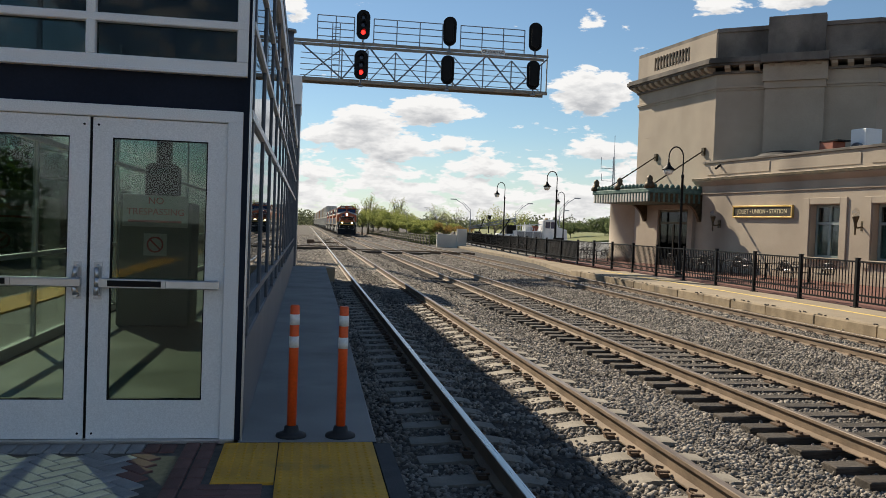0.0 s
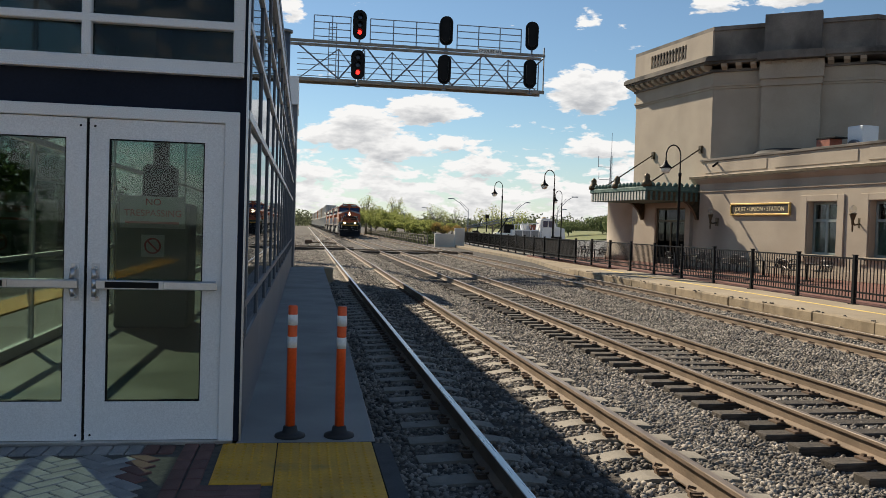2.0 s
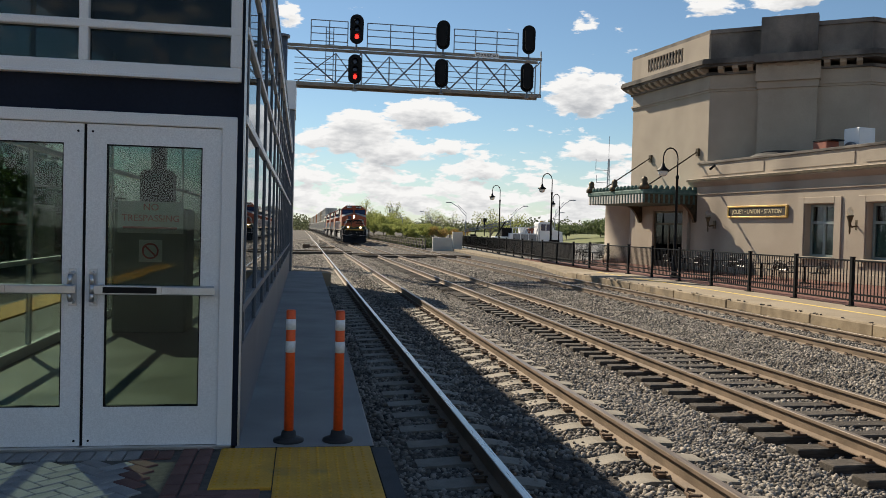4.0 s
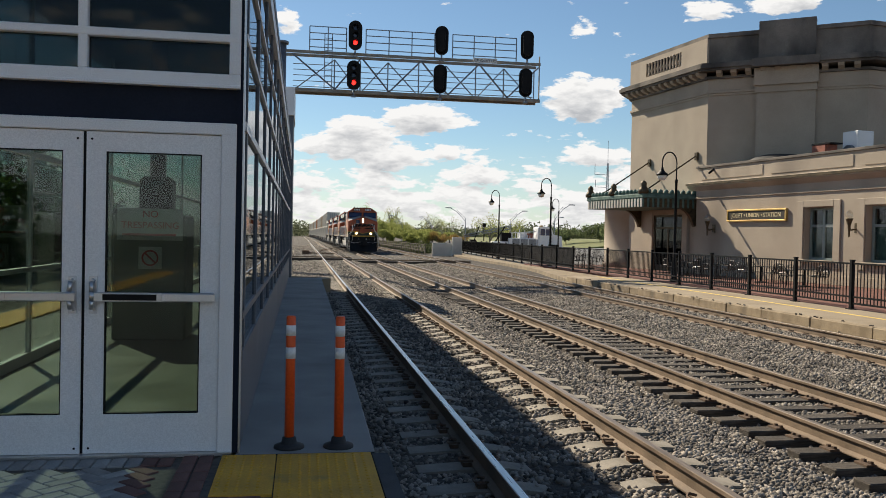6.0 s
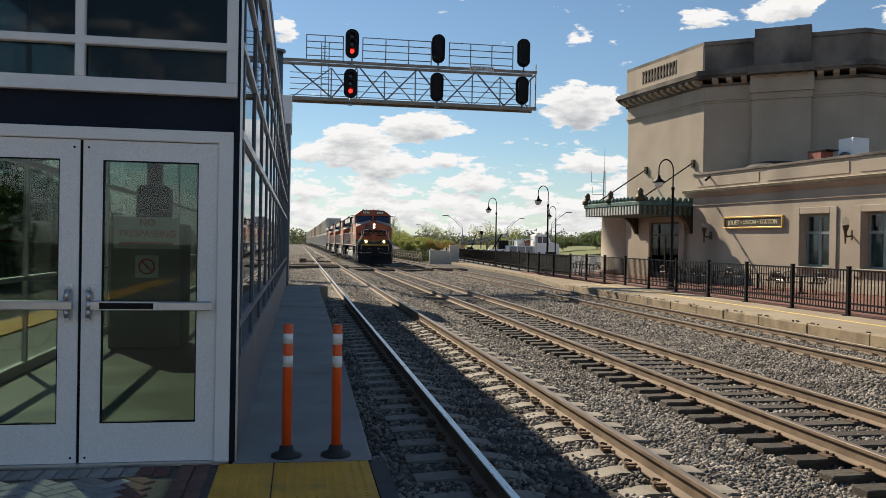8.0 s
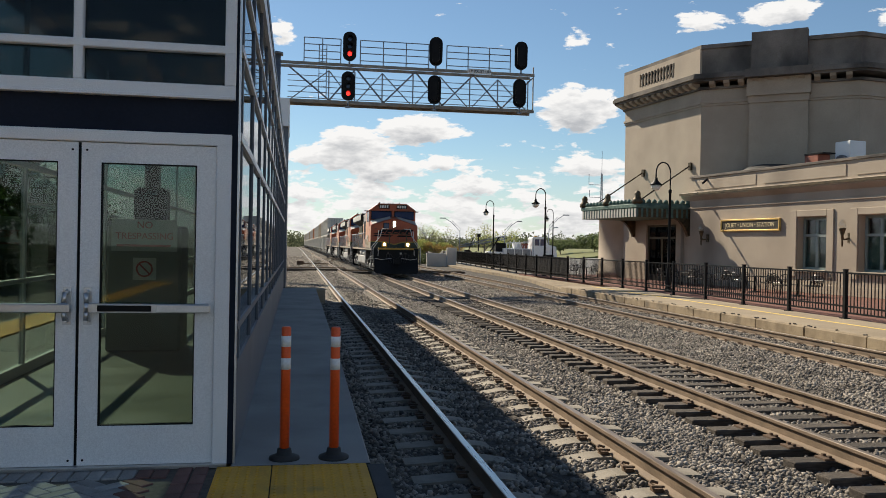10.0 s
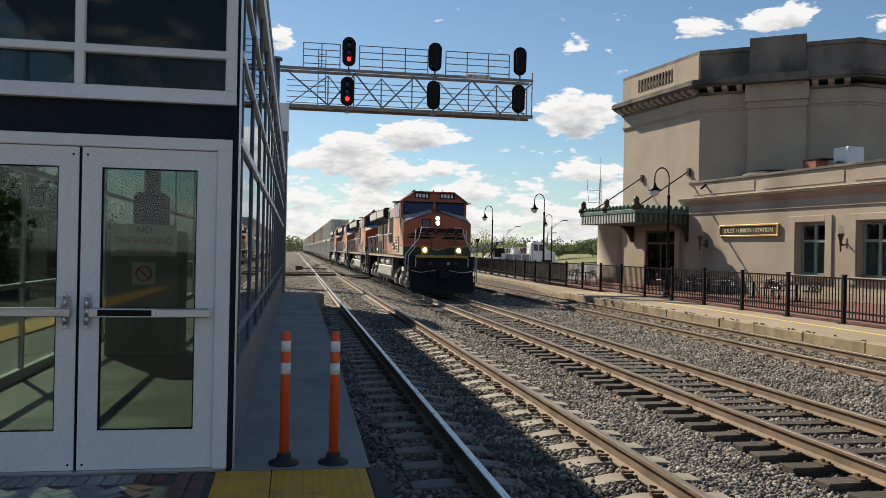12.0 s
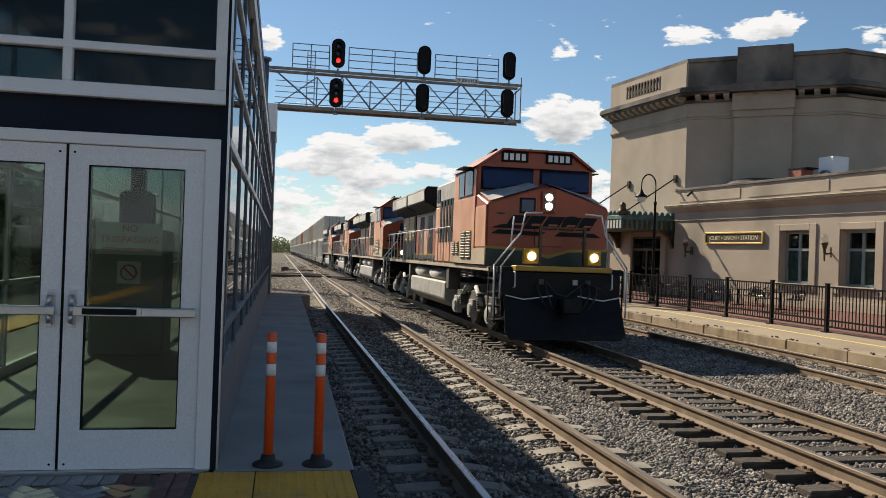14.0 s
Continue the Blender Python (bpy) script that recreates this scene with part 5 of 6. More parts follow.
def build_yard():
    w = bpart("yard_wall", M["box_white"], None, (13.2, 16.2, 84.6, 85.0, -.9, .75), (15.2, 16.2, 84.2, 84.6, -.9, 1.35), bevel=.03)
    tagged(w, "pale concrete end wall of the yard", "wall", kind="structure")
    f = thing("far_fence", "weathered open timber fence along the line", "fence")
    for i in range(40):
        y = 88 + i * 2.4
        bpart("post", M["bark"], f, (12.9, 13.0, y, y + .1, -.8, .55))
        bm = bmesh.new()
        rod(bm, (12.95, y, -.5), (12.95, y + 2.4, .48), .025, 5)
        part("brace", bm, M["bark"], f)
    for z in (-.15, .15, .48):
        bpart("rail", M["bark"], f, (12.92, 12.98, 88, 184, z, z + .05))
    # maintenance lorry with a folded boom
    t = thing("maintenance_truck", "white railway maintenance truck with folded crane boom", "truck", at=pose(20.1, 90, -.36, 0, 0, -3))
    W = M["truck_white"]
    bpart("chassis", M["black"], t, (.6, 8.0, -1.1, 1.1, .55, .85))
    bm = bmesh.new()
    prism(bm, [(5.4, .85), (5.4, 2.9), (5.6, 3.05), (6.9, 3.05), (7.15, 2.2), (8.1, 2.0), (8.2, .8)], "y", -1.15, 1.15)
    cab = part("cab", bm, W, t, "white cab", bevel=.03)
    bpart("cab_window", M["cab_glass"], cab, (5.7, 6.2, -1.17, -1.14, 2.1, 2.8), (6.3, 6.85, -1.17, -1.14, 2.1, 2.8))
    bpart("windscreen", M["cab_glass"], cab, (6.98, 7.06, -.95, .95, 2.3, 2.85))
    bpart("door_line", M["black"], cab, (5.55, 5.57, -1.165, -1.14, .95, 2.9), (6.92, 6.94, -1.165, -1.14, .95, 2.9))
    bpart("bumper", M["galv"], t, (8.1, 8.35, -1.15, 1.15, .55, .85), bevel=.03)
    for x in (1.6, 2.7, 7.2):
        bpart("wheel_arch", M["black"], t, (x - .6, x + .6, -1.17, -1.12, .6, 1.12))
    for x in (2.6, 3.5, 4.4):
        bpart("locker_door", M["galv"], t, (x, x + .8, -1.17, -1.15, .95, 1.65), bevel=.008)
    bpart("amber_beacon", M["loco_yellow"], t, (5.9, 6.2, -.2, .2, 3.05, 3.2))
    bpart("body_box", W, t, (2.2, 5.3, -1.15, 1.15, .85, 1.75), bevel=.03)
    bpart("side_locker", W, t, (.6, 2.15, -1.15, 1.15, .85, 1.35), bevel=.03)
    for x in (1.6, 2.7, 7.2):
        for y in (-1.0, 1.0):
            bm = bmesh.new()
            rod(bm, (x, y - .15, .5), (x, y + .15, .5), .5, 18)
            part("wheel", bm, M["rubber"], t)
    bm = bmesh.new()
    rod(bm, (2.5, 0, 1.75), (2.5, 0, 2.3), .3, 10)
    part("turntable", bm, M["galv"], t)
    # lattice boom, folded back over the tail
    bm = bmesh.new()
    for y in (-.22, .22):
        for z in (0, .36):
            rod(bm, (2.6, y, 2.75 + z), (-2.6, y, 1.75 + z * .6), .05, 6)
    for i in range(11):
        k0, k1 = i / 11, (i + 1) / 11
        for y in (-.22, .22):
            p0 = (2.6 - 5.2 * k0, y, 2.75 - k0 + (.36 - .144 * k0) * (i % 2))
            p1 = (2.6 - 5.2 * k1, y, 2.75 - k1 + (.36 - .144 * k1) * (1 - i % 2))
            rod(bm, p0, p1, .03, 5)
    part("boom", bm, M["galv"], t, "grey lattice crane boom")
    bm = bmesh.new()
    rod(bm, (-.3, .4, 1.35), (-.3, .4, 3.3), .06, 6)
    rod(bm, (.9, -.3, 1.35), (1.9, -.3, 3.0), .08, 6)
    rod(bm, (-1.6, .2, .9), (-.9, .2, 2.9), .06, 6)
    box(bm, -.45, -.1, .2, .6, 2.9, 3.3)
    box(bm, -1.9, -1.3, -.4, .4, .5, 1.5)
    part("hoist_frame", bm, M["black"], t, "dark hoist frame")
    bm = bmesh.new()
    for i in range(9):
        x = 2.6 + i * .33
        rod(bm, (x, -.9, 1.75), (x + .1 * (i % 3), -.8, 2.35 + .35 * ((i * 7) % 5) / 4), .045, 6)
    rod(bm, (2.5, -.85, 2.3), (5.3, -.85, 2.5), .05, 6)
    box(bm, 3.5, 4.3, -.6, .6, 1.75, 2.35)
    part("load", bm, M["truck_white"], t, "pale tools and pipes on the bed")
    bpart("toolbox", M["red_box"], t, (4.35, 5.0, -.9, -.2, 1.76, 2.3), bevel=.03)
    bpart("winch", M["black"], t, (1.5, 2.6, -.6, .6, 1.35, 2.3), bevel=.05)
    # tall road lamps and aerial mast behind
    base = None
    for x, y, h, dx in ((34.5, 112, 6.4, 2.4), (24.5, 125, 6.0, -2.6), (31.5, 125, 5.8, 2.2), (27.0, 175, 5.6, -2.2), (19.0, 160, 5.4, -2.0), (43.0, 142, 5.4, 2.0)):
        r = thing("road_lamp", "tall grey cobra-head road lamp", "lamp post", "road lamps", at=pose(x, y, -.6))
        bm = bmesh.new()
        rod(bm, (0, 0, 0), (0, 0, h * .8), .085, 8, .05)
        part("pole", bm, M["galv"], r)
        bm = bmesh.new()
        path_rod(bm, [(0, 0, h * .72), (dx * .5, 0, h * .95), (dx * .9, 0, h + .3)], .04, 6)
        path_rod(bm, [(0, 0, h * .8), (dx * .5, 0, h)], .03, 6)
        part("arm", bm, M["galv"], r)
        bpart("lamp_head", M["galv"], r, (min(dx * .85, dx * 1.2), max(dx * .85, dx * 1.2), -.15, .15, h + .25, h + .38))
    m = thing("aerial_mast", "thin lattice radio mast", "mast", at=pose(33.8, 90, -.5))
    bm = bmesh.new()
    for a in range(3):
        x, y = .25 * math.cos(a * 2.1), .25 * math.sin(a * 2.1)
        rod(bm, (x, y, 0), (x * .3, y * .3, 10.5), .035, 5)
    rod(bm, (0, 0, 10.5), (0, 0, 13.0), .025, 5)
    path_rod(bm, [(0, 0, 9.2), (-1.5, 0, 9.2), (-1.5, 0, 10.4)], .03, 5)
    path_rod(bm, [(0, 0, 7.8), (-1.4, 0, 7.8), (-1.4, 0, 8.6)], .03, 5)
    for i in range(20):
        rod(bm, (.2, 0, i * .5), (-.15, .15, i * .5 + .5), .018, 4)
    part("lattice", bm, M["galv"], m)


build_yard()


# ---- the train ----
LOCO_L = 20.2
NOSE = 1.22


def louvre(name, parent, x, y0, y1, z0, z1, n, side):
    g = bpart(name, M["loco_yellow"], parent, (x - .012, x + .012, y0, y1, z0, z1))
    for i in range(n):
        z = z0 + (z1 - z0) * (i + .5) / n
        bm = bmesh.new()
        box(bm, -.03, .03, y0 + .03, y1 - .03, -.012, .012)
        part("slat", bm, M["tank_grey"], g, at=pose(x + side * .012, 0, z, 0, side * 35, 0))
    return g


def build_loco():
    lo = thing("locomotive", "orange and black diesel freight locomotive with lit headlamps", "locomotive", "locomotives of the train")
    O, K, Gm, Yl = M["loco_orange"], M["loco_black"], M["loco_green"], M["loco_yellow"]
    # nose: sloping roof from the window down to the front, chamfered top corners
    bm = bmesh.new()
    front = [(-1.53, 1.75), (1.53, 1.75), (1.53, 3.24), (.22, 3.66), (-.22, 3.66), (-1.53, 3.24)]
    back = [(-1.54, 1.75), (1.54, 1.75), (1.54, 3.52), (.22, 3.86), (-.22, 3.86), (-1.54, 3.52)]
    a = [bm.verts.new((x, NOSE, z)) for x, z in front]
    b = [bm.verts.new((x, 2.35, z)) for x, z in back]
    for i in range(6):
        j = (i + 1) % 6
        bm.faces.new((a[i], a[j], b[j], b[i]))
    bm.faces.new(a[::-1])
    bm.faces.new(b)
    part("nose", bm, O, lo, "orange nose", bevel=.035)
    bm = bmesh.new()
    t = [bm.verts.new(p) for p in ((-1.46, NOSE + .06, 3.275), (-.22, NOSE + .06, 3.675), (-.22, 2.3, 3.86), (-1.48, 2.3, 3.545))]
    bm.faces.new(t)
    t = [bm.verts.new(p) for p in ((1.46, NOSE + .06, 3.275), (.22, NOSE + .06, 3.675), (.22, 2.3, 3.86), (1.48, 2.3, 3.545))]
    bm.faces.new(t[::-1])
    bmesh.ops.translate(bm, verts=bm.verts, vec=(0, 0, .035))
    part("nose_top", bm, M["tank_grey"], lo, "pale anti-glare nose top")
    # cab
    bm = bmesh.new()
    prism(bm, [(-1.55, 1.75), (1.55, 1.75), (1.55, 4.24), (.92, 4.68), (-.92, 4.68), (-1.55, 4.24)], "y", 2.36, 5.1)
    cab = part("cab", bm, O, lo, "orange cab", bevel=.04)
    bm = bmesh.new()
    prism(bm, [(-1.60, 4.24), (-.93, 4.72), (.93, 4.72), (1.60, 4.24), (1.52, 4.24), (.9, 4.67), (-.9, 4.67), (-1.52, 4.24)], "y", 2.22, 5.15)
    part("cab_roof", bm, O, lo)
    for x0, x1 in ((-1.40, -.10), (.14, 1.40)):
        bm = bmesh.new()
        prism(bm, [(2.19, 3.69), (2.36, 3.69), (2.36, 4.22), (2.335, 4.22)], "x", x0, x1)
        w = part("windscreen", bm, M["cab_glass"], lo, "dark windscreen with sky reflection in its colour", bevel=.006)
        bpart("windscreen_seal", M["black"], w, (x0 - .035, x1 + .035, 2.335, 2.358, 3.66, 4.245), bevel=.008)
        bm = bmesh.new()
        rod(bm, ((x0 + x1) / 2 - .2, 2.17, 3.72), ((x0 + x1) / 2 + .25, 2.19, 3.80), .012, 5)
        part("wiper", bm, M["black"], w)
    bpart("visor", O, lo, (-1.38, 1.40, 2.20, 2.36, 4.235, 4.26))
    for x0 in (-.92, .26):
        nb = bpart("number_board", M["black"], lo, (x0, x0 + .70, 2.30, 2.37, 4.39, 4.65), label="lit black number board", bevel=.01)
        for i in range(4):
            bpart("figure_bar", M["reflect"], nb, (x0 + .05 + i * .155, x0 + .155 + i * .155, 2.292, 2.301, 4.435, 4.605))
    for s in (-1, 1):
        for y0, y1 in ((2.75, 3.55), (3.75, 4.35)):
            w = bpart("side_window", M["cab_glass"], lo, (s * 1.555 - .012, s * 1.555 + .012, y0, y1, 3.55, 4.18), label="dark cab side window")
            bpart("window_rim", M["black"], w, (s * 1.552 - .006, s * 1.552 + .006, y0 - .04, y1 + .04, 3.51, 4.22))
        bpart("sunshade", M["black"], lo, (s * 1.56 - .01, s * 1.56 + .28 * s, 2.7, 3.6, 4.225, 4.25) if s > 0 else (-1.84, -1.55, 2.7, 3.6, 4.225, 4.25))
    # lamps
    hb = bpart("headlamp_box", O, lo, (-.19, .17, NOSE - .06, NOSE + .02, 3.06, 3.60), bevel=.02)
    bpart("lamp_bezel", M["loco_grime"], hb, (-.14, .12, NOSE - .068, NOSE - .058, 3.10, 3.56), bevel=.004)
    for z in (3.44, 3.22):
        bm = bmesh.new()
        rod(bm, (-.01, NOSE - .085, z), (-.01, NOSE - .066, z), .088, 18)
        part("headlamp", bm, M["headlamp"], hb, "bright round headlamp")
    for x in (-.75, .75):
        d = bpart("ditch_light", Yl, lo, (x - .17, x + .17, .02, .22, 1.82, 2.18), label="yellow ditch lamp housing", bevel=.015)
        bm = bmesh.new()
        rod(bm, (x, .0, 2.0), (x, .018, 2.0), .09, 18)
        part("lens", bm, M["ditchlamp"], d, "bright ditch lamp lens")
    nf = NOSE - .012
    nw = bpart("nose_window", M["cab_glass"], lo, (-.70, -.36, nf - .015, NOSE + .01, 3.06, 3.38), label="small dark nose window", bevel=.03)
    bpart("window_seal", M["black"], nw, (-.73, -.33, nf - .004, NOSE + .004, 3.03, 3.41), bevel=.03)
    # swept emblem as plain dark shapes with orange cuts
    x = -1.08
    for wd, sl, kind in ((.46, .22, 1), (.40, .20, 1), (.46, .22, 1), (.42, .20, 1), (.38, .20, 1)):
        bm = bmesh.new()
        prism(bm, [(x - .02, 2.66), (x + wd * .86, 2.66), (x + wd * .9 + sl, 2.98), (x + sl * .9, 2.98)], "y", nf - .030, NOSE + .01)
        part("emblem_stroke", bm, K, lo, "dark swept emblem stroke")
        for c in range(kind):
            z = 2.74 + c * .11
            u = x + .12 + sl * (z - 2.66) / .32
            bm = bmesh.new()
            prism(bm, [(u, z), (u + wd * .5, z), (u + wd * .5 + .03, z + .05), (u + .03, z + .05)], "y", nf - .036, NOSE + .01)
            part("emblem_cut", bm, O, lo)
        x += wd + .015
    for q in ([(-1.42, 2.52), (-.25, 2.50), (-.05, 2.59), (-1.25, 2.62)], [(.15, 2.50), (1.36, 2.50), (1.18, 2.60), (.3, 2.61)], [(-1.42, 2.66), (-1.08, 2.66), (-1.0, 2.76), (-1.2, 2.74)]):
        bm = bmesh.new()
        prism(bm, q, "y", nf - .028, NOSE + .01)
        part("emblem_stroke", bm, K, lo, "dark swept emblem stroke")
    bm = bmesh.new()
    prism(bm, [(-1.535, 1.76), (1.535, 1.76), (1.535, 2.16), (.55, 2.12), (0, 1.95), (-.55, 2.12), (-1.535, 2.16)], "y", nf - .004, NOSE + .01)
    part("nose_stripe", bm, Gm, lo, "dark green stripe")
    bm = bmesh.new()
    prism(bm, [(-1.535, 2.16), (-.55, 2.12), (0, 1.95), (.55, 2.12), (1.535, 2.16), (1.535, 2.22), (.57, 2.19), (0, 2.03), (-.57, 2.19), (-1.535, 2.22)], "y", nf - .008, NOSE + .01)
    part("stripe_edge", bm, Yl, lo, "yellow stripe edge")
    # nose door frame and the posts before it
    bpart("nose_door", O, lo, (-.34, .36, nf - .02, NOSE + .01, 2.24, 2.98), bevel=.012)
    for x in (-.36, .74):
        bpart("door_post", M["bronze"], lo, (x - .03, x + .03, .62, .70, 1.76, 2.66))
    bpart("post_rail", M["bronze"], lo, (-.39, .77, .62, .70, 2.66, 2.71))
    for x, z in ((1.05, 3.05), (.62, 2.98), (-1.2, 3.0), (.95, 2.35)):
        bpart("grab_handle", M["loco_grime"], lo, (x - .09, x + .09, nf - .05, nf, z, z + .03), bevel=.008)
    # pilot, deck and plough
    bpart("deck_edge", Yl, lo, (-1.15, 1.15, -.12, .30, 1.66, 1.78), label="yellow front deck edge", bevel=.015)
    bpart("deck", K, lo, (-1.5, 1.5, .16, LOCO_L - .1, 1.60, 1.74))
    bpart("pilot", K, lo, (-1.42, 1.42, .05, .35, .62, 1.65), bevel=.02)
    bm = bmesh.new()
    prism(bm, [(-1.38, 1.06), (1.38, 1.06), (1.42, .28), (1.30, .13), (-1.30, .13), (-1.42, .28)], "y", -.02, .05)
    for v in bm.verts:
        if v.co.z < .5:
            v.co.y -= .34
        v.co.y -= .12 * (1 - abs(v.co.x) / 1.4)
    part("plough", bm, K, lo, "black snow plough")
    bpart("coupler", K, lo, (-.14, .14, -.62, .1, .78, 1.04), (-.22, .22, -.72, -.5, .74, 1.08), bevel=.03)
    for x in (-.62, -.42, .40, .60, .78):
        bm = bmesh.new()
        pts = [(x, -.02, 1.38), (x, -.16, 1.20), (x * .85, -.22, .98), (x * .7, -.2, .82)]
        path_rod(bm, pts, .022, 6)
        part("brake_hose", bm, M["rubber"], lo)
    for s in (-1, 1):
        bm = bmesh.new()
        path_rod(bm, [(s * 1.36, -.06, 1.10), (s * .95, -.10, 1.02), (s * .72, -.12, 1.05), (s * .30, -.20, 1.12)], .016, 6)
        part("cut_lever", bm, M["rail_silver"], lo, "silver uncoupling lever")
        bm = bmesh.new()
        path_rod(bm, [(s * 1.16, .0, 1.28), (s * 1.16, -.10, 1.30), (s * 1.16, -.10, 1.62), (s * 1.16, .0, 1.64)], .018, 6)
        part("grab_iron", bm, M["rail_silver"], lo, "silver grab iron")
    bm = bmesh.new()
    path_rod(bm, [(-.42, -.03, 1.45), (-.2, -.14, 1.16), (.05, -.16, 1.10), (.28, -.12, 1.28), (.5, -.06, 1.42), (.9, -.05, 1.30)], .02, 6)
    part("jumper_cable", bm, M["rubber"], lo)
    for x in (-.5, .3, .62):
        bpart("socket_box", M["tank_grey"] if x == .3 else M["loco_grime"], lo, (x - .06, x + .06, 0.0, .06, 1.36, 1.48))
    # steps at the four corners
    for s in (-1, 1):
        for yb in (.2, LOCO_L - 1.0):
            for i in range(4):
                z = .48 + i * .32
                bpart("step", K, lo, (min(s * 1.22, s * 1.58), max(s * 1.22, s * 1.58), yb + .02, yb + .62, z, z + .035))
            bpart("step_side", K, lo, (s * 1.54 - .012, s * 1.54 + .012, yb - .02, yb + .03, .45, 1.72), (s * 1.54 - .012, s * 1.54 + .012, yb + .60, yb + .65, .45, 1.72))
    # handrails
    for s in (-1, 1):
        bm = bmesh.new()
        path_rod(bm, [(s * 1.60, .12, .62), (s * 1.60, .10, 1.78), (s * 1.02, .04, 2.52), (s * .92, .04, 2.98), (s * .52, .04, 3.0)], .019, 8)
        path_rod(bm, [(s * 1.50, -.02, 1.02), (s * 1.48, -.04, 1.75), (s * 1.18, -.05, 2.15)], .018, 8)
        path_rod(bm, [(s * 1.18, .30, 2.2), (s * 1.12, .30, 2.9)], .020, 8)
        part("front_handrail", bm, M["rail_silver"], lo, "silver bent handrail")
        bm = bmesh.new()
        path_rod(bm, [(s * 1.56, 5.5, 2.78), (s * 1.56, LOCO_L - .4, 2.78)], .020, 6)
        y = 5.5
        while y < LOCO_L - .3:
            rod(bm, (s * 1.56, y, 1.72), (s * 1.56, y, 2.78), .018, 6)
            y += .92
        part("side_handrail", bm, M["rail_silver"], lo, "silver walkway handrail")
    # cab side lower body and louvres
    for s in (-1, 1):
        bpart("cab_base", M["box_tan"], lo, (min(s * 1.50, s * 1.565), max(s * 1.50, s * 1.565), NOSE, 5.0, 1.76, 2.16), label="dusty tan sill band")
        bpart("cab_side_panel", M["loco_faded_sunlit"], lo, (s * 1.555 - .012, s * 1.555 + .012, 2.4, 5.08, 2.16, 3.48), label="faded orange cab side, sunlight in its colour", bevel=.004)
        bpart("nose_side_panel", M["loco_faded_sunlit"], lo, (s * 1.538 - .012, s * 1.538 + .012, NOSE + .06, 2.36, 2.2, 3.2), label="faded orange nose side, sunlight in its colour", bevel=.004)
        bpart("cab_door", M["loco_faded_sunlit"], lo, (s * 1.552 - .01, s * 1.552 + .01, 4.45, 5.05, 2.2, 4.15), label="faded cab door, sunlight in its colour", bevel=.004)
        for y0 in (2.7, 3.35):
            louvre("louvre", lo, s * 1.572, y0, y0 + .55, 1.9, 2.62, 10, s)
        for y0 in (4.2, 4.7):
            louvre("louvre", lo, s * 1.572, y0, y0 + .34, 2.0, 2.35, 6, s)
    # long hood
    bm = bmesh.new()
    prism(bm, [(-.92, 1.74), (.92, 1.74), (.92, 3.85), (.70, 4.08), (-.70, 4.08), (-.92, 3.85)], "y", 5.1, 15.6)
    part("long_hood", bm, M["loco_faded_sunlit"], lo, "orange long hood", bevel=.02)
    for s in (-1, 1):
        e = bpart("equipment_box", M["loco_faded_sunlit"], lo, (min(s * .9, s * 1.5), max(s * .9, s * 1.5), 5.1, 8.2, 1.74, 3.45), bevel=.03)
        bpart("equipment_top", M["tank_grey"], e, (min(s * .9, s * 1.49), max(s * .9, s * 1.49), 5.1, 8.2, 3.45, 4.15), label="pale dusty upper panel", bevel=.05)
        for y0 in (5.35, 5.75, 6.2, 6.65, 7.1):
            bpart("vent_slot", M["loco_black"], e, (s * 1.503 - .012, s * 1.503 + .012, y0, y0 + .28, 2.35, 3.62))
        bpart("side_hatch", M["loco_black"], e, (s * 1.498 - .01, s * 1.498 + .01, 7.5, 8.0, 3.6, 4.0))
        bpart("upper_band", M["tank_grey"], lo, (s * .935 - .012, s * .935 + .012, 8.2, 15.5, 3.45, 3.9), label="pale dusty hood band")
    bm = bmesh.new()
    prism(bm, [(-.96, 1.74), (.96, 1.74), (.96, 3.95), (.70, 4.2), (-.70, 4.2), (-.96, 3.95)], "y", 15.6, 19.2)
    part("rear_hood", bm, K, lo, "black rear hood", bevel=.02)
    for y0, y1, nm in ((10.4, 14.4, "blower_wing"), (14.6, 18.9, "radiator_wing")):
        bm = bmesh.new()
        prism(bm, [(-.9, 3.50), (.9, 3.50), (1.50, 3.78), (1.52, 4.22), (1.42, 4.33), (-1.42, 4.33), (-1.52, 4.22), (-1.50, 3.78)], "y", y0, y1)
        part(nm, bm, K, lo, "black flared roof wing", bevel=.02)
        for s in (-1, 1):
            # white screens hold the sunlight of the wing sides in their colour
            bpart("wing_screen", M["box_white"], lo, (s * 1.515 - .01, s * 1.515 + .01, y0 + .08, y1 - .08, 3.84, 4.20), label="pale intake screen, whitened as if sunlit")
    bpart("exhaust_stack", K, lo, (-.3, .3, 8.9, 9.7, 4.18, 4.42), bevel=.02)
    for s in (-1, 1):
        y, i = 8.3, 0
        while y < 15.2:
            # dark doors carry the hood side's shadow and soot stripes in their colour
            p = bpart("hood_door", (M["loco_black"], M["loco_faded_sunlit"], M["loco_grime"], O)[i % 4], lo, (s * .925 - .012, s * .925 + .012, y, y + .84, 1.9, 3.4), bevel=.006)
            bpart("latch", M["rail_silver"], p, (s * .94 - .01, s * .94 + .01, y + .38, y + .44, 2.6, 2.75))
            y += .9
            i += 1
        bpart("hood_stripe", Gm, lo, (s * .95 - .012, s * .95 + .012, 7.3, 15.6, 1.78, 1.92))
        bpart("stripe_line", Yl, lo, (s * .952 - .014, s * .952 + .014, 7.3, 15.6, 1.92, 1.98))
        bpart("frame_sill", M["box_tan"], lo, (s * 1.5 - .012, s * 1.5 + .012, 1.0, LOCO_L - .9, 1.62, 1.72), label="dusty tan sill stripe")
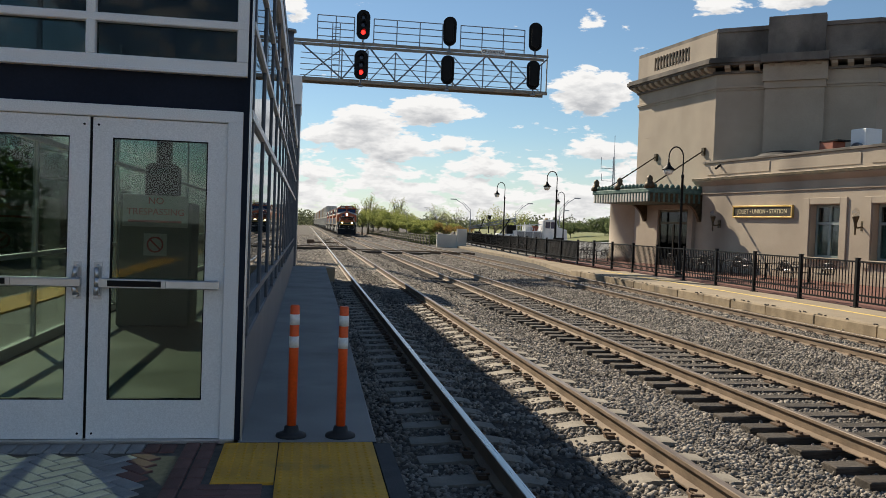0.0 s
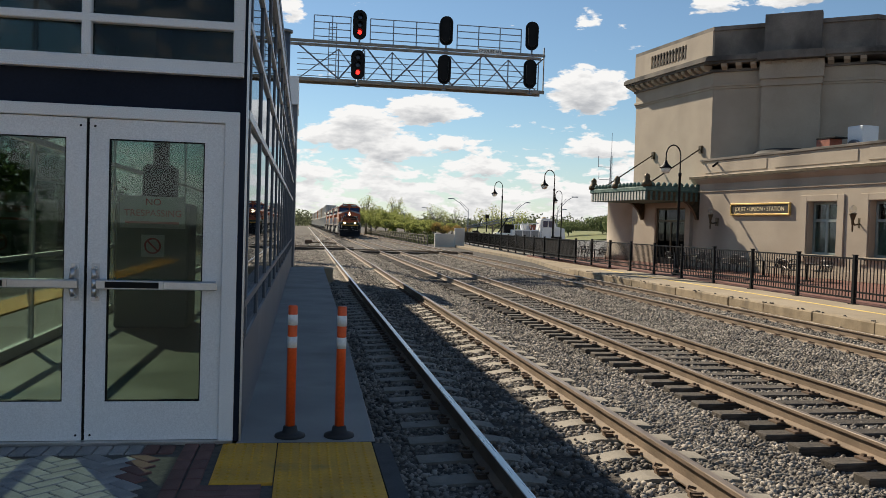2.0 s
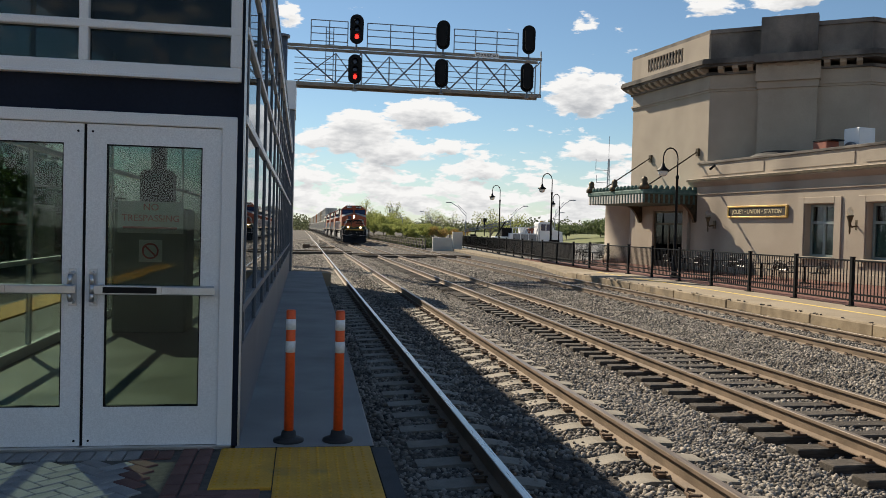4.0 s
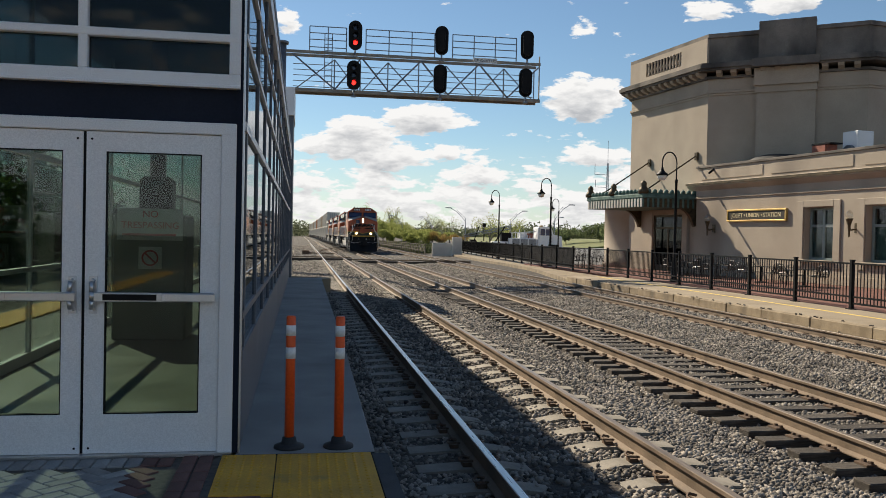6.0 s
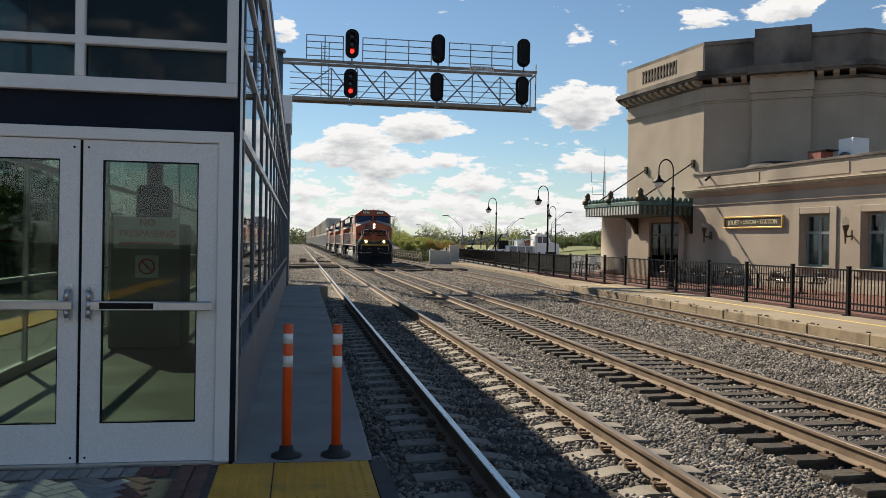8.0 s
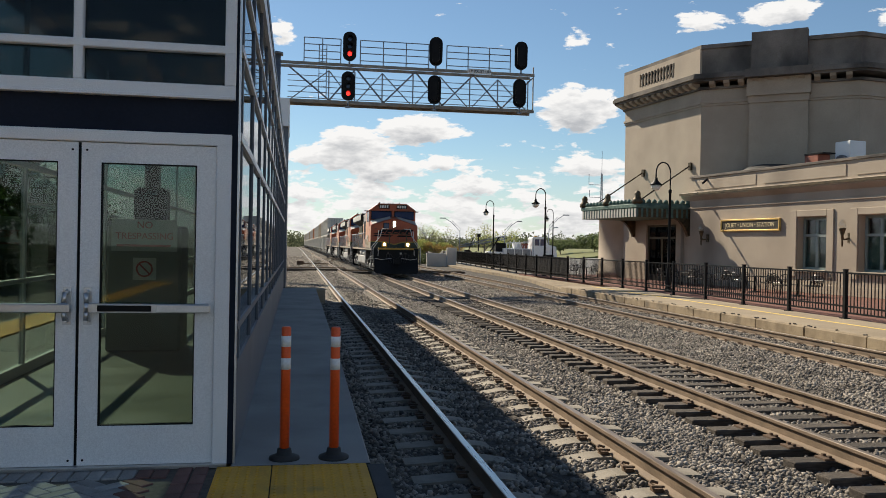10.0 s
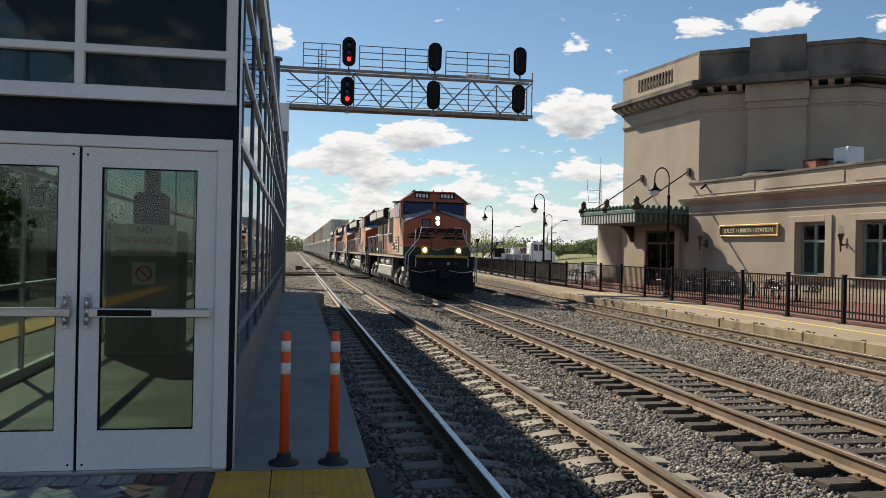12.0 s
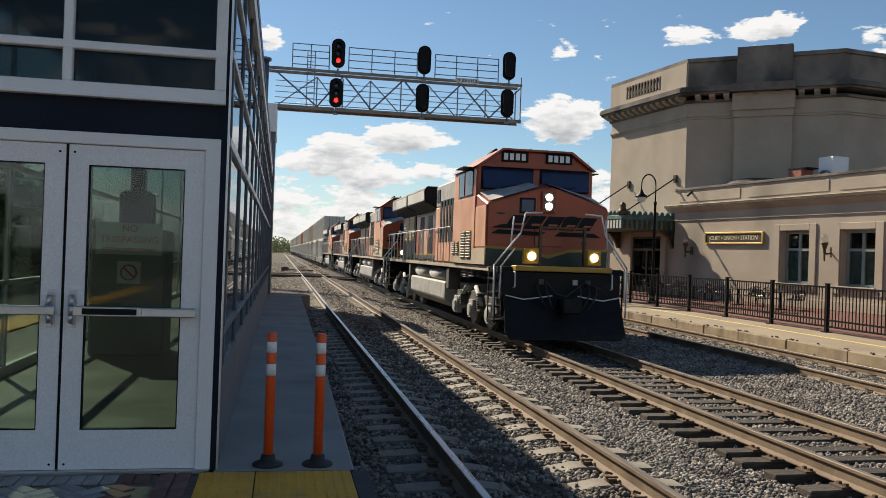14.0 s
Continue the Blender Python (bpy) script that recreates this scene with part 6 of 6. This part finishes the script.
        for y0 in (15.9, 17.4):
            louvre("rear_grille", lo, s * .97, y0, y0 + 1.3, 2.5, 3.5, 8, s)
    # roof details
    bm = bmesh.new()
    for x in (-.5, 0.1, .55):
        rod(bm, (x, 3.2, 4.68), (x, 3.2, 4.86), .02, 6)
    for i in range(3):
        rod(bm, (-.85 + i * .05, 3.6, 4.74 + .05 * i), (-.85 + i * .05, 4.1, 4.74 + .05 * i), .04, 8)
    box(bm, -.3, .5, 3.0, 3.9, 4.68, 4.77)
    part("roof_antennas", bm, M["black"], lo)
    # fuel tank and air reservoirs
    bm = bmesh.new()
    prism(bm, [(-1.46, 1.15), (1.46, 1.15), (1.46, .62), (1.15, .36), (-1.15, .36), (-1.46, .62)], "y", 6.5, 13.2)
    part("fuel_tank", bm, M["tank_grey"], lo, "dusty grey fuel tank", bevel=.04)
    for s in (-1, 1):
        for z, y0, y1 in ((1.36, 7.0, 9.6), (1.36, 9.8, 12.6)):
            bm = bmesh.new()
            rod(bm, (s * 1.2, y0, z), (s * 1.2, y1, z), .20, 14)
            part("air_tank", bm, M["tank_grey"], lo, "pale air reservoir")
        for y0 in (5.95, 13.4):
            bpart("under_box", M["loco_grime"], lo, (min(s * 1.1, s * 1.46), max(s * 1.1, s * 1.46), y0, y0 + .42, .95, 1.58), bevel=.03)
    # trucks
    wheels = []
    for yc in (3.5, 16.5):
        for s in (-1, 1):
            bm = bmesh.new()
            prism(bm, [(yc - 2.5, .62), (yc - 2.3, .98), (yc - .9, .92), (yc, 1.05), (yc + .9, .92), (yc + 2.3, .98), (yc + 2.5, .62), (yc + 2.2, .50), (yc + 1.3, .72), (yc + .6, .50), (yc - .6, .50), (yc - 1.3, .72), (yc - 2.2, .50)], "x", s * 1.10, s * 1.26)
            fr = part("truck_frame", bm, M["loco_grime"], lo, "grimy cast side frame", bevel=.02)
            for dy in (-1.95, 0, 1.95):
                bm = bmesh.new()
                rod(bm, (s * 1.26, yc + dy, .53), (s * 1.40, yc + dy, .53), .17, 12)
                box(bm, min(s * 1.2, s * 1.34), max(s * 1.2, s * 1.34), yc + dy - .22, yc + dy + .22, .32, .80)
                part("axle_box", bm, M["tank_grey"], fr, "dusty axle box")
            for dy in (-1.0, 1.0):
                bm = bmesh.new()
                for k in range(7):
                    lathe(bm, [(.10, 0), (.13, .03), (.10, .06)], 10, (s * 1.30, yc + dy, .60 + k * .06))
                part("spring", bm, M["loco_grime"], fr)
                bm = bmesh.new()
                rod(bm, (s * 1.32, yc + dy * .5, 1.15), (s * 1.36, yc + dy * 1.3, .75), .06, 8)
                part("brake_cylinder", bm, M["tank_grey"], fr)
        for dy in (-1.95, 0, 1.95):
            bm = bmesh.new()
            for s in (-1, 1):
                rod(bm, (s * .685, 0, 0), (s * .80, 0, 0), .53, 26)
                rod(bm, (s * .66, 0, 0), (s * .685, 0, 0), .565, 26)
                for k in range(5):
                    a = k * 1.2566
                    rod(bm, (s * .80, .3 * math.cos(a), .3 * math.sin(a)), (s * .815, .3 * math.cos(a), .3 * math.sin(a)), .05, 8)
            rod(bm, (-.68, 0, 0), (.68, 0, 0), .09, 10)
            w = part("wheelset", bm, M["steel_wheel"], lo, "worn steel wheelset", at=pose(0, yc + dy, .53))
            wheels.append(w)
    # rear end
    bpart("rear_pilot", K, lo, (-1.42, 1.42, LOCO_L - .35, LOCO_L - .05, .5, 1.65), bevel=.02)
    bpart("rear_coupler", M["loco_grime"], lo, (-.14, .14, LOCO_L - .1, LOCO_L + .42, .80, 1.02))
    return lo, wheels


def container(name, mat, length, label):
    """A ribbed steel box with corner posts; origin at the middle of its base."""
    c = thing(name, label, "container", "containers on the train")
    bm = bmesh.new()
    box(bm, -1.24, 1.24, -length / 2 + .06, length / 2 - .06, .03, 2.86)
    body = part("body", bm, mat, c)
    rib = bmesh.new()
    box(rib, -.018, .018, -.06, .06, .14, 2.74)
    rm = mesh_of("rib", rib, mat)
    n = int(length / .8)
    for i in range(n):
        y = -length / 2 + length * (i + .5) / n
        share("rib", rm, c, pose(-1.255, y, 0))
    for y in (-length / 2, length / 2 - .12):
        for x in (-1.26, 1.14):
            bpart("corner_post", mat, c, (x, x + .12, y, y + .12, 0, 2.9))
    bpart("side_rail", mat, c, (-1.265, -1.2, -length / 2, length / 2, 0, .14), (-1.265, -1.2, -length / 2, length / 2, 2.76, 2.89), (1.2, 1.265, -length / 2, length / 2, 2.76, 2.89))
    for x in (-.6, -.2, .2, .6):
        bm = bmesh.new()
        rod(bm, (x, -length / 2 + .03, .2), (x, -length / 2 + .03, 2.7), .025, 6)
        part("door_bar", bm, M["galv"], c)
    return c


WELL_L = 19.6


def well_car():
    w = thing("well_car", "grey low well wagon carrying stacked containers", "wagon", "well wagons of the train")
    for s in (-1, 1):
        bpart("side_sill", M["tank_grey"], w, (min(s * 1.30, s * 1.42), max(s * 1.30, s * 1.42), 1.6, WELL_L - 1.6, .42, 1.05), bevel=.02)
        for i in range(8):
            y = 2.2 + i * 2.0
            bpart("side_post", M["loco_grime"], w, (min(s * 1.42, s * 1.46), max(s * 1.42, s * 1.46), y, y + .1, .42, 1.05))
    bpart("well_floor", M["loco_grime"], w, (-1.3, 1.3, 2.0, WELL_L - 2.0, .36, .42))
    for y in (.2, WELL_L - 1.9):
        bpart("end_platform", M["loco_grime"], w, (-1.35, 1.35, y, y + 1.7, .95, 1.10), bevel=.02)
    for yc in (.9, WELL_L - .9):
        for dy in (-.85, .85):
            bm = bmesh.new()
            for s in (-1, 1):
                rod(bm, (s * .68, 0, 0), (s * .80, 0, 0), .46, 18)
            rod(bm, (-.7, 0, 0), (.7, 0, 0), .08, 8)
            part("wheelset", bm, M["steel_wheel"], w, at=pose(0, yc + dy, .46))
        for s in (-1, 1):
            bm = bmesh.new()
            prism(bm, [(yc - 1.15, .40), (yc - 1.1, .62), (yc - .4, .86), (yc + .4, .86), (yc + 1.1, .62), (yc + 1.15, .40), (yc + .4, .26), (yc - .4, .26)], "x", s * .95, s * 1.08)
            part("truck_frame", bm, M["loco_grime"], w)
    return w


def train_front(t):
    return 134.23 - 7.532 * t - .0534 * t * t


def line_pose(y, turn=0.0, dz=0.0, mid=0.0):
    sh, _ = bend(y)
    _, hd = bend(y + mid)
    return pose(6.341 + sh, y, TOP_2 + dz, 0, 0, math.degrees(hd) + turn)


TIMES = [i * 1.0 for i in range(15)]
MOVES = []


def build_train():
    lead, wheels = build_loco()
    lead.matrix_basis = line_pose(train_front(0))
    MOVES.append((lead, 0.0, 0.0, 0.0))
    for i, note in enumerate(("second", "third", "last")):
        ob = copy_thing(lead, line_pose(200 + 30 * i))
        tagged(ob, "orange and black diesel locomotive, %s of four" % note)
        MOVES.append((ob, (LOCO_L + .45) * (i + 1), 0.0, 0.0))
    s0 = 4 * LOCO_L + 2.6
    car = well_car()
    tops = {"w40": container("shipping_container", M["box_white"], 12.2, "white ribbed steel shipping container on a well wagon"),
            "w53": container("shipping_container", M["box_white"], 16.1, "long white ribbed container on a well wagon"),
            "t53": container("shipping_container", M["box_tan"], 16.1, "long tan ribbed container on a well wagon"),
            "o53": container("shipping_container", M["box_orange"], 16.1, "long rust orange container on a well wagon")}
    used = set()
    plan = [("w40", "w53"), ("w40", "w53"), ("w40", "t53"), ("w40", "w53"), ("w40", "w53"), ("w40", "o53"), ("w40", "w53"), ("w40", "w53"), ("w40", "t53"), ("w40", "w53"), ("w40", "w53"), ("w40", "w53"), ("w40", "t53"), ("w40", "w53"), ("w40", "w53")]
    for i, (lo_, hi_) in enumerate(plan):
        s = s0 + i * (WELL_L + .5)
        c = car if i == 0 else copy_thing(car, line_pose(200))
        MOVES.append((c, s, 0.0, 0.0))
        for key, dz in ((lo_, .44), (hi_, 3.36)):
            b = tops[key] if key not in used else copy_thing(tops[key], line_pose(200))
            used.add(key)
            MOVES.append((b, s + WELL_L / 2, 0.0, dz))
    return wheels


WHEELS = build_train()


def motions():
    for ob, back, turn, dz in MOVES:
        walk(ob, [(t, line_pose(train_front(t) + back, turn, dz)) for t in TIMES])
    # the engines' wheels roll on the rails
    turning = [(w, 1) for w in WHEELS]
    for ob, sign in ((MOVES[1][0], 1), (MOVES[2][0], 1), (MOVES[3][0], 1)):
        turning += [(w, sign) for w in ob.children if w.name.startswith("wheelset")]
    for w, sign in turning:
        base = w.matrix_basis.translation.copy()
        rows = []
        for i in range(211):
            t = i / 15
            a = sign * (134.23 - train_front(t)) / .53
            rows.append((t, Matrix.Translation(base) @ Matrix.Rotation(a, 4, "X")))
        walk(w, rows)




# ---- small pieces: pavers and loose ballast ----
def build_pavers():
    """Herringbone of grey clay pavers by the doors, with a red border along the tactile mats."""
    rng = random.Random(5)
    meshes = {}
    for key, mat in (("red", "brick"), ("grey", "brick_grey")):
        bm = bmesh.new()
        box(bm, -.0965, .0965, -.0465, .0465, -.05, 0)
        meshes[key] = mesh_of("paver", bm, M[mat], .005)
    def lay(x, y, rz, key):
        share("paver", meshes[key], bed, pose(x, y, rng.uniform(-.0015, .0015), rng.uniform(-.3, .3), rng.uniform(-.3, .3), rz + rng.uniform(-.6, .6)))
    # soldier course along the doors, two red courses along the mat
    x = -2.95
    while x < -.76:
        lay(x, 5.69, 90, "grey" if x < -1.0 else "red")
        x += .1
    y = 5.72
    while y > 4.0:
        for cx in (-.60, -.705):
            if y < 5.8:
                lay(cx, y, 90, "red")
        y -= .2
    y = 4.85
    while y > 4.0:
        lay(-.30, y, 0, "red")
        lay(-.48, y, 0, "red")
        y -= .1
    # herringbone turned 45 degrees
    s, c45 = .1, math.sqrt(.5)
    for i in range(-40, 41):
        for j in range(-40, 41):
            k = (i - j) % 4
            if k == 0:
                u, v, rz = (i + 1) * s, (j + .5) * s, 0
            elif k == 3:
                u, v, rz = (i + .5) * s, (j + 1) * s, 90
            else:
                continue
            px, py = -1.7 + (u - v) * c45, 4.9 + (u + v) * c45
            if -2.95 < px < -.84 and 4.2 < py < 5.56:
                lay(px, py, rz + 45, "grey" if px + .06 * math.sin(py * 5) < -.98 else "red")


build_pavers()


def stone_shape(rng, n):
    base = {8: ([(1, 0, 0), (-1, 0, 0), (0, 1, 0), (0, -1, 0), (0, 0, 1), (0, 0, -1)],
                [(0, 2, 4), (2, 1, 4), (1, 3, 4), (3, 0, 4), (2, 0, 5), (1, 2, 5), (3, 1, 5), (0, 3, 5)])}
    if n == 8:
        v, f = base[8]
        v = np.array(v, float)
    else:
        bm = bmesh.new()
        bmesh.ops.create_icosphere(bm, subdivisions=1, radius=1.0)
        v = np.array([p.co[:] for p in bm.verts])
        bm.verts.index_update()
        f = [tuple(q.index for q in fc.verts) for fc in bm.faces]
        bm.free()
    v = v * (1 + rng.uniform(-.28, .28, (len(v), 1)))
    # split faces: squash along a random direction
    for _ in range(2):
        d = rng.normal(size=3)
        d /= np.linalg.norm(d)
        t = v @ d
        v = v - np.outer(np.clip(t - .55, 0, None), d)
    return v, np.array(f)


def build_ballast():
    rng = np.random.default_rng(17)
    gx = [.3, .9, 1.5, 3.1, 3.75, 4.5, 5.3, 5.75, 6.95, 7.5, 8.1, 8.7, 9.3, 9.7, 12.1, 12.4]
    gz = [-.56, -.51, -.50, -.50, -.52, -.68, -.745, -.68, -.68, -.70, -.685, -.65, -.635, -.63, -.63, -.60]
    tracks = ((RAIL_1 + .755, .61, .35), (RAIL_2 + .755, .52, .1), (RAIL_3 + .755, .61, .3))
    zones = ((3.6, 11.0, 640, 20, .018, .034), (11.0, 19.0, 460, 8, .024, .042), (19.0, 34.0, 230, 8, .030, .052), (34.0, 62.0, 80, 8, .045, .075), (66.0, 130.0, 22, 8, .07, .11))
    for y0, y1, dens, nf, r0, r1 in zones:
        shapes = [stone_shape(rng, nf) for _ in range(14)]
        n = int((y1 - y0) * (11.4 if y0 < 30 else 17) * dens)
        x, y = rng.uniform(.60 if y0 < 30 else -5.0, 12.0, n), rng.uniform(y0, y1, n)
        keep = np.ones(n, bool)
        for xc, step, off in tracks:
            on_rail = (np.abs(np.abs(x - xc) - .755) < .085)
            ph = np.abs((y - off + step / 2) % step - step / 2)
            on_tie = (np.abs(x - xc) < 1.30) & (ph < (.14 if step > .6 else .125))
            keep &= ~on_rail
            if xc > 10:
                continue
            keep &= ~(on_tie & (rng.random(n) > (np.where(np.abs(x - xc) < .55, .14, .015) if step > .6 else np.where(np.abs(x - xc) < .62, .10, .02))))
        keep &= (x > .70) | (y > 34.2) | ((x > .60) & (y < 5.8))
        x, y = x[keep], y[keep]
        z = np.interp(x, gx, gz) + rng.uniform(-.008, .016, len(x))
        vs, fs, at = [], [], 0
        kind = rng.integers(0, len(shapes), len(x))
        for k, (v, f) in enumerate(shapes):
            idx = np.nonzero(kind == k)[0]
            m = len(idx)
            if not m:
                continue
            r = rng.uniform(r0, r1, (m, 1, 1)) * rng.uniform(.75, 1.25, (m, 1, 3))
            q = rng.normal(size=(m, 4))
            q /= np.linalg.norm(q, axis=1, keepdims=True)
            w, a, b, c = q.T
            rot = np.stack([1 - 2 * (b * b + c * c), 2 * (a * b - c * w), 2 * (a * c + b * w), 2 * (a * b + c * w), 1 - 2 * (a * a + c * c), 2 * (b * c - a * w), 2 * (a * c - b * w), 2 * (b * c + a * w), 1 - 2 * (a * a + b * b)], 1).reshape(m, 3, 3)
            p = np.einsum("mij,mvj->mvi", rot, v[None] * r)
            p += np.stack([x[idx], y[idx], z[idx]], 1)[:, None]
            vs.append(p.reshape(-1, 3))
            fs.append((f[None] + (at + np.arange(m) * len(v))[:, None, None]).reshape(-1, 3))
            at += m * len(v)
        V, Fc = np.concatenate(vs), np.concatenate(fs)
        me = bpy.data.meshes.new("ballast_stones")
        me.vertices.add(len(V))
        me.vertices.foreach_set("co", V.ravel().astype(np.float32))
        me.loops.add(Fc.size)
        me.loops.foreach_set("vertex_index", Fc.ravel().astype(np.int32))
        me.polygons.add(len(Fc))
        me.polygons.foreach_set("loop_start", np.arange(0, Fc.size, 3, dtype=np.int32))
        me.update(calc_edges=True)
        me.materials.append(M["stone"])
        tagged(new("ballast_stones", me), "loose angular grey ballast stones between the tracks", "ballast", kind="stuff")


build_ballast()


motions()
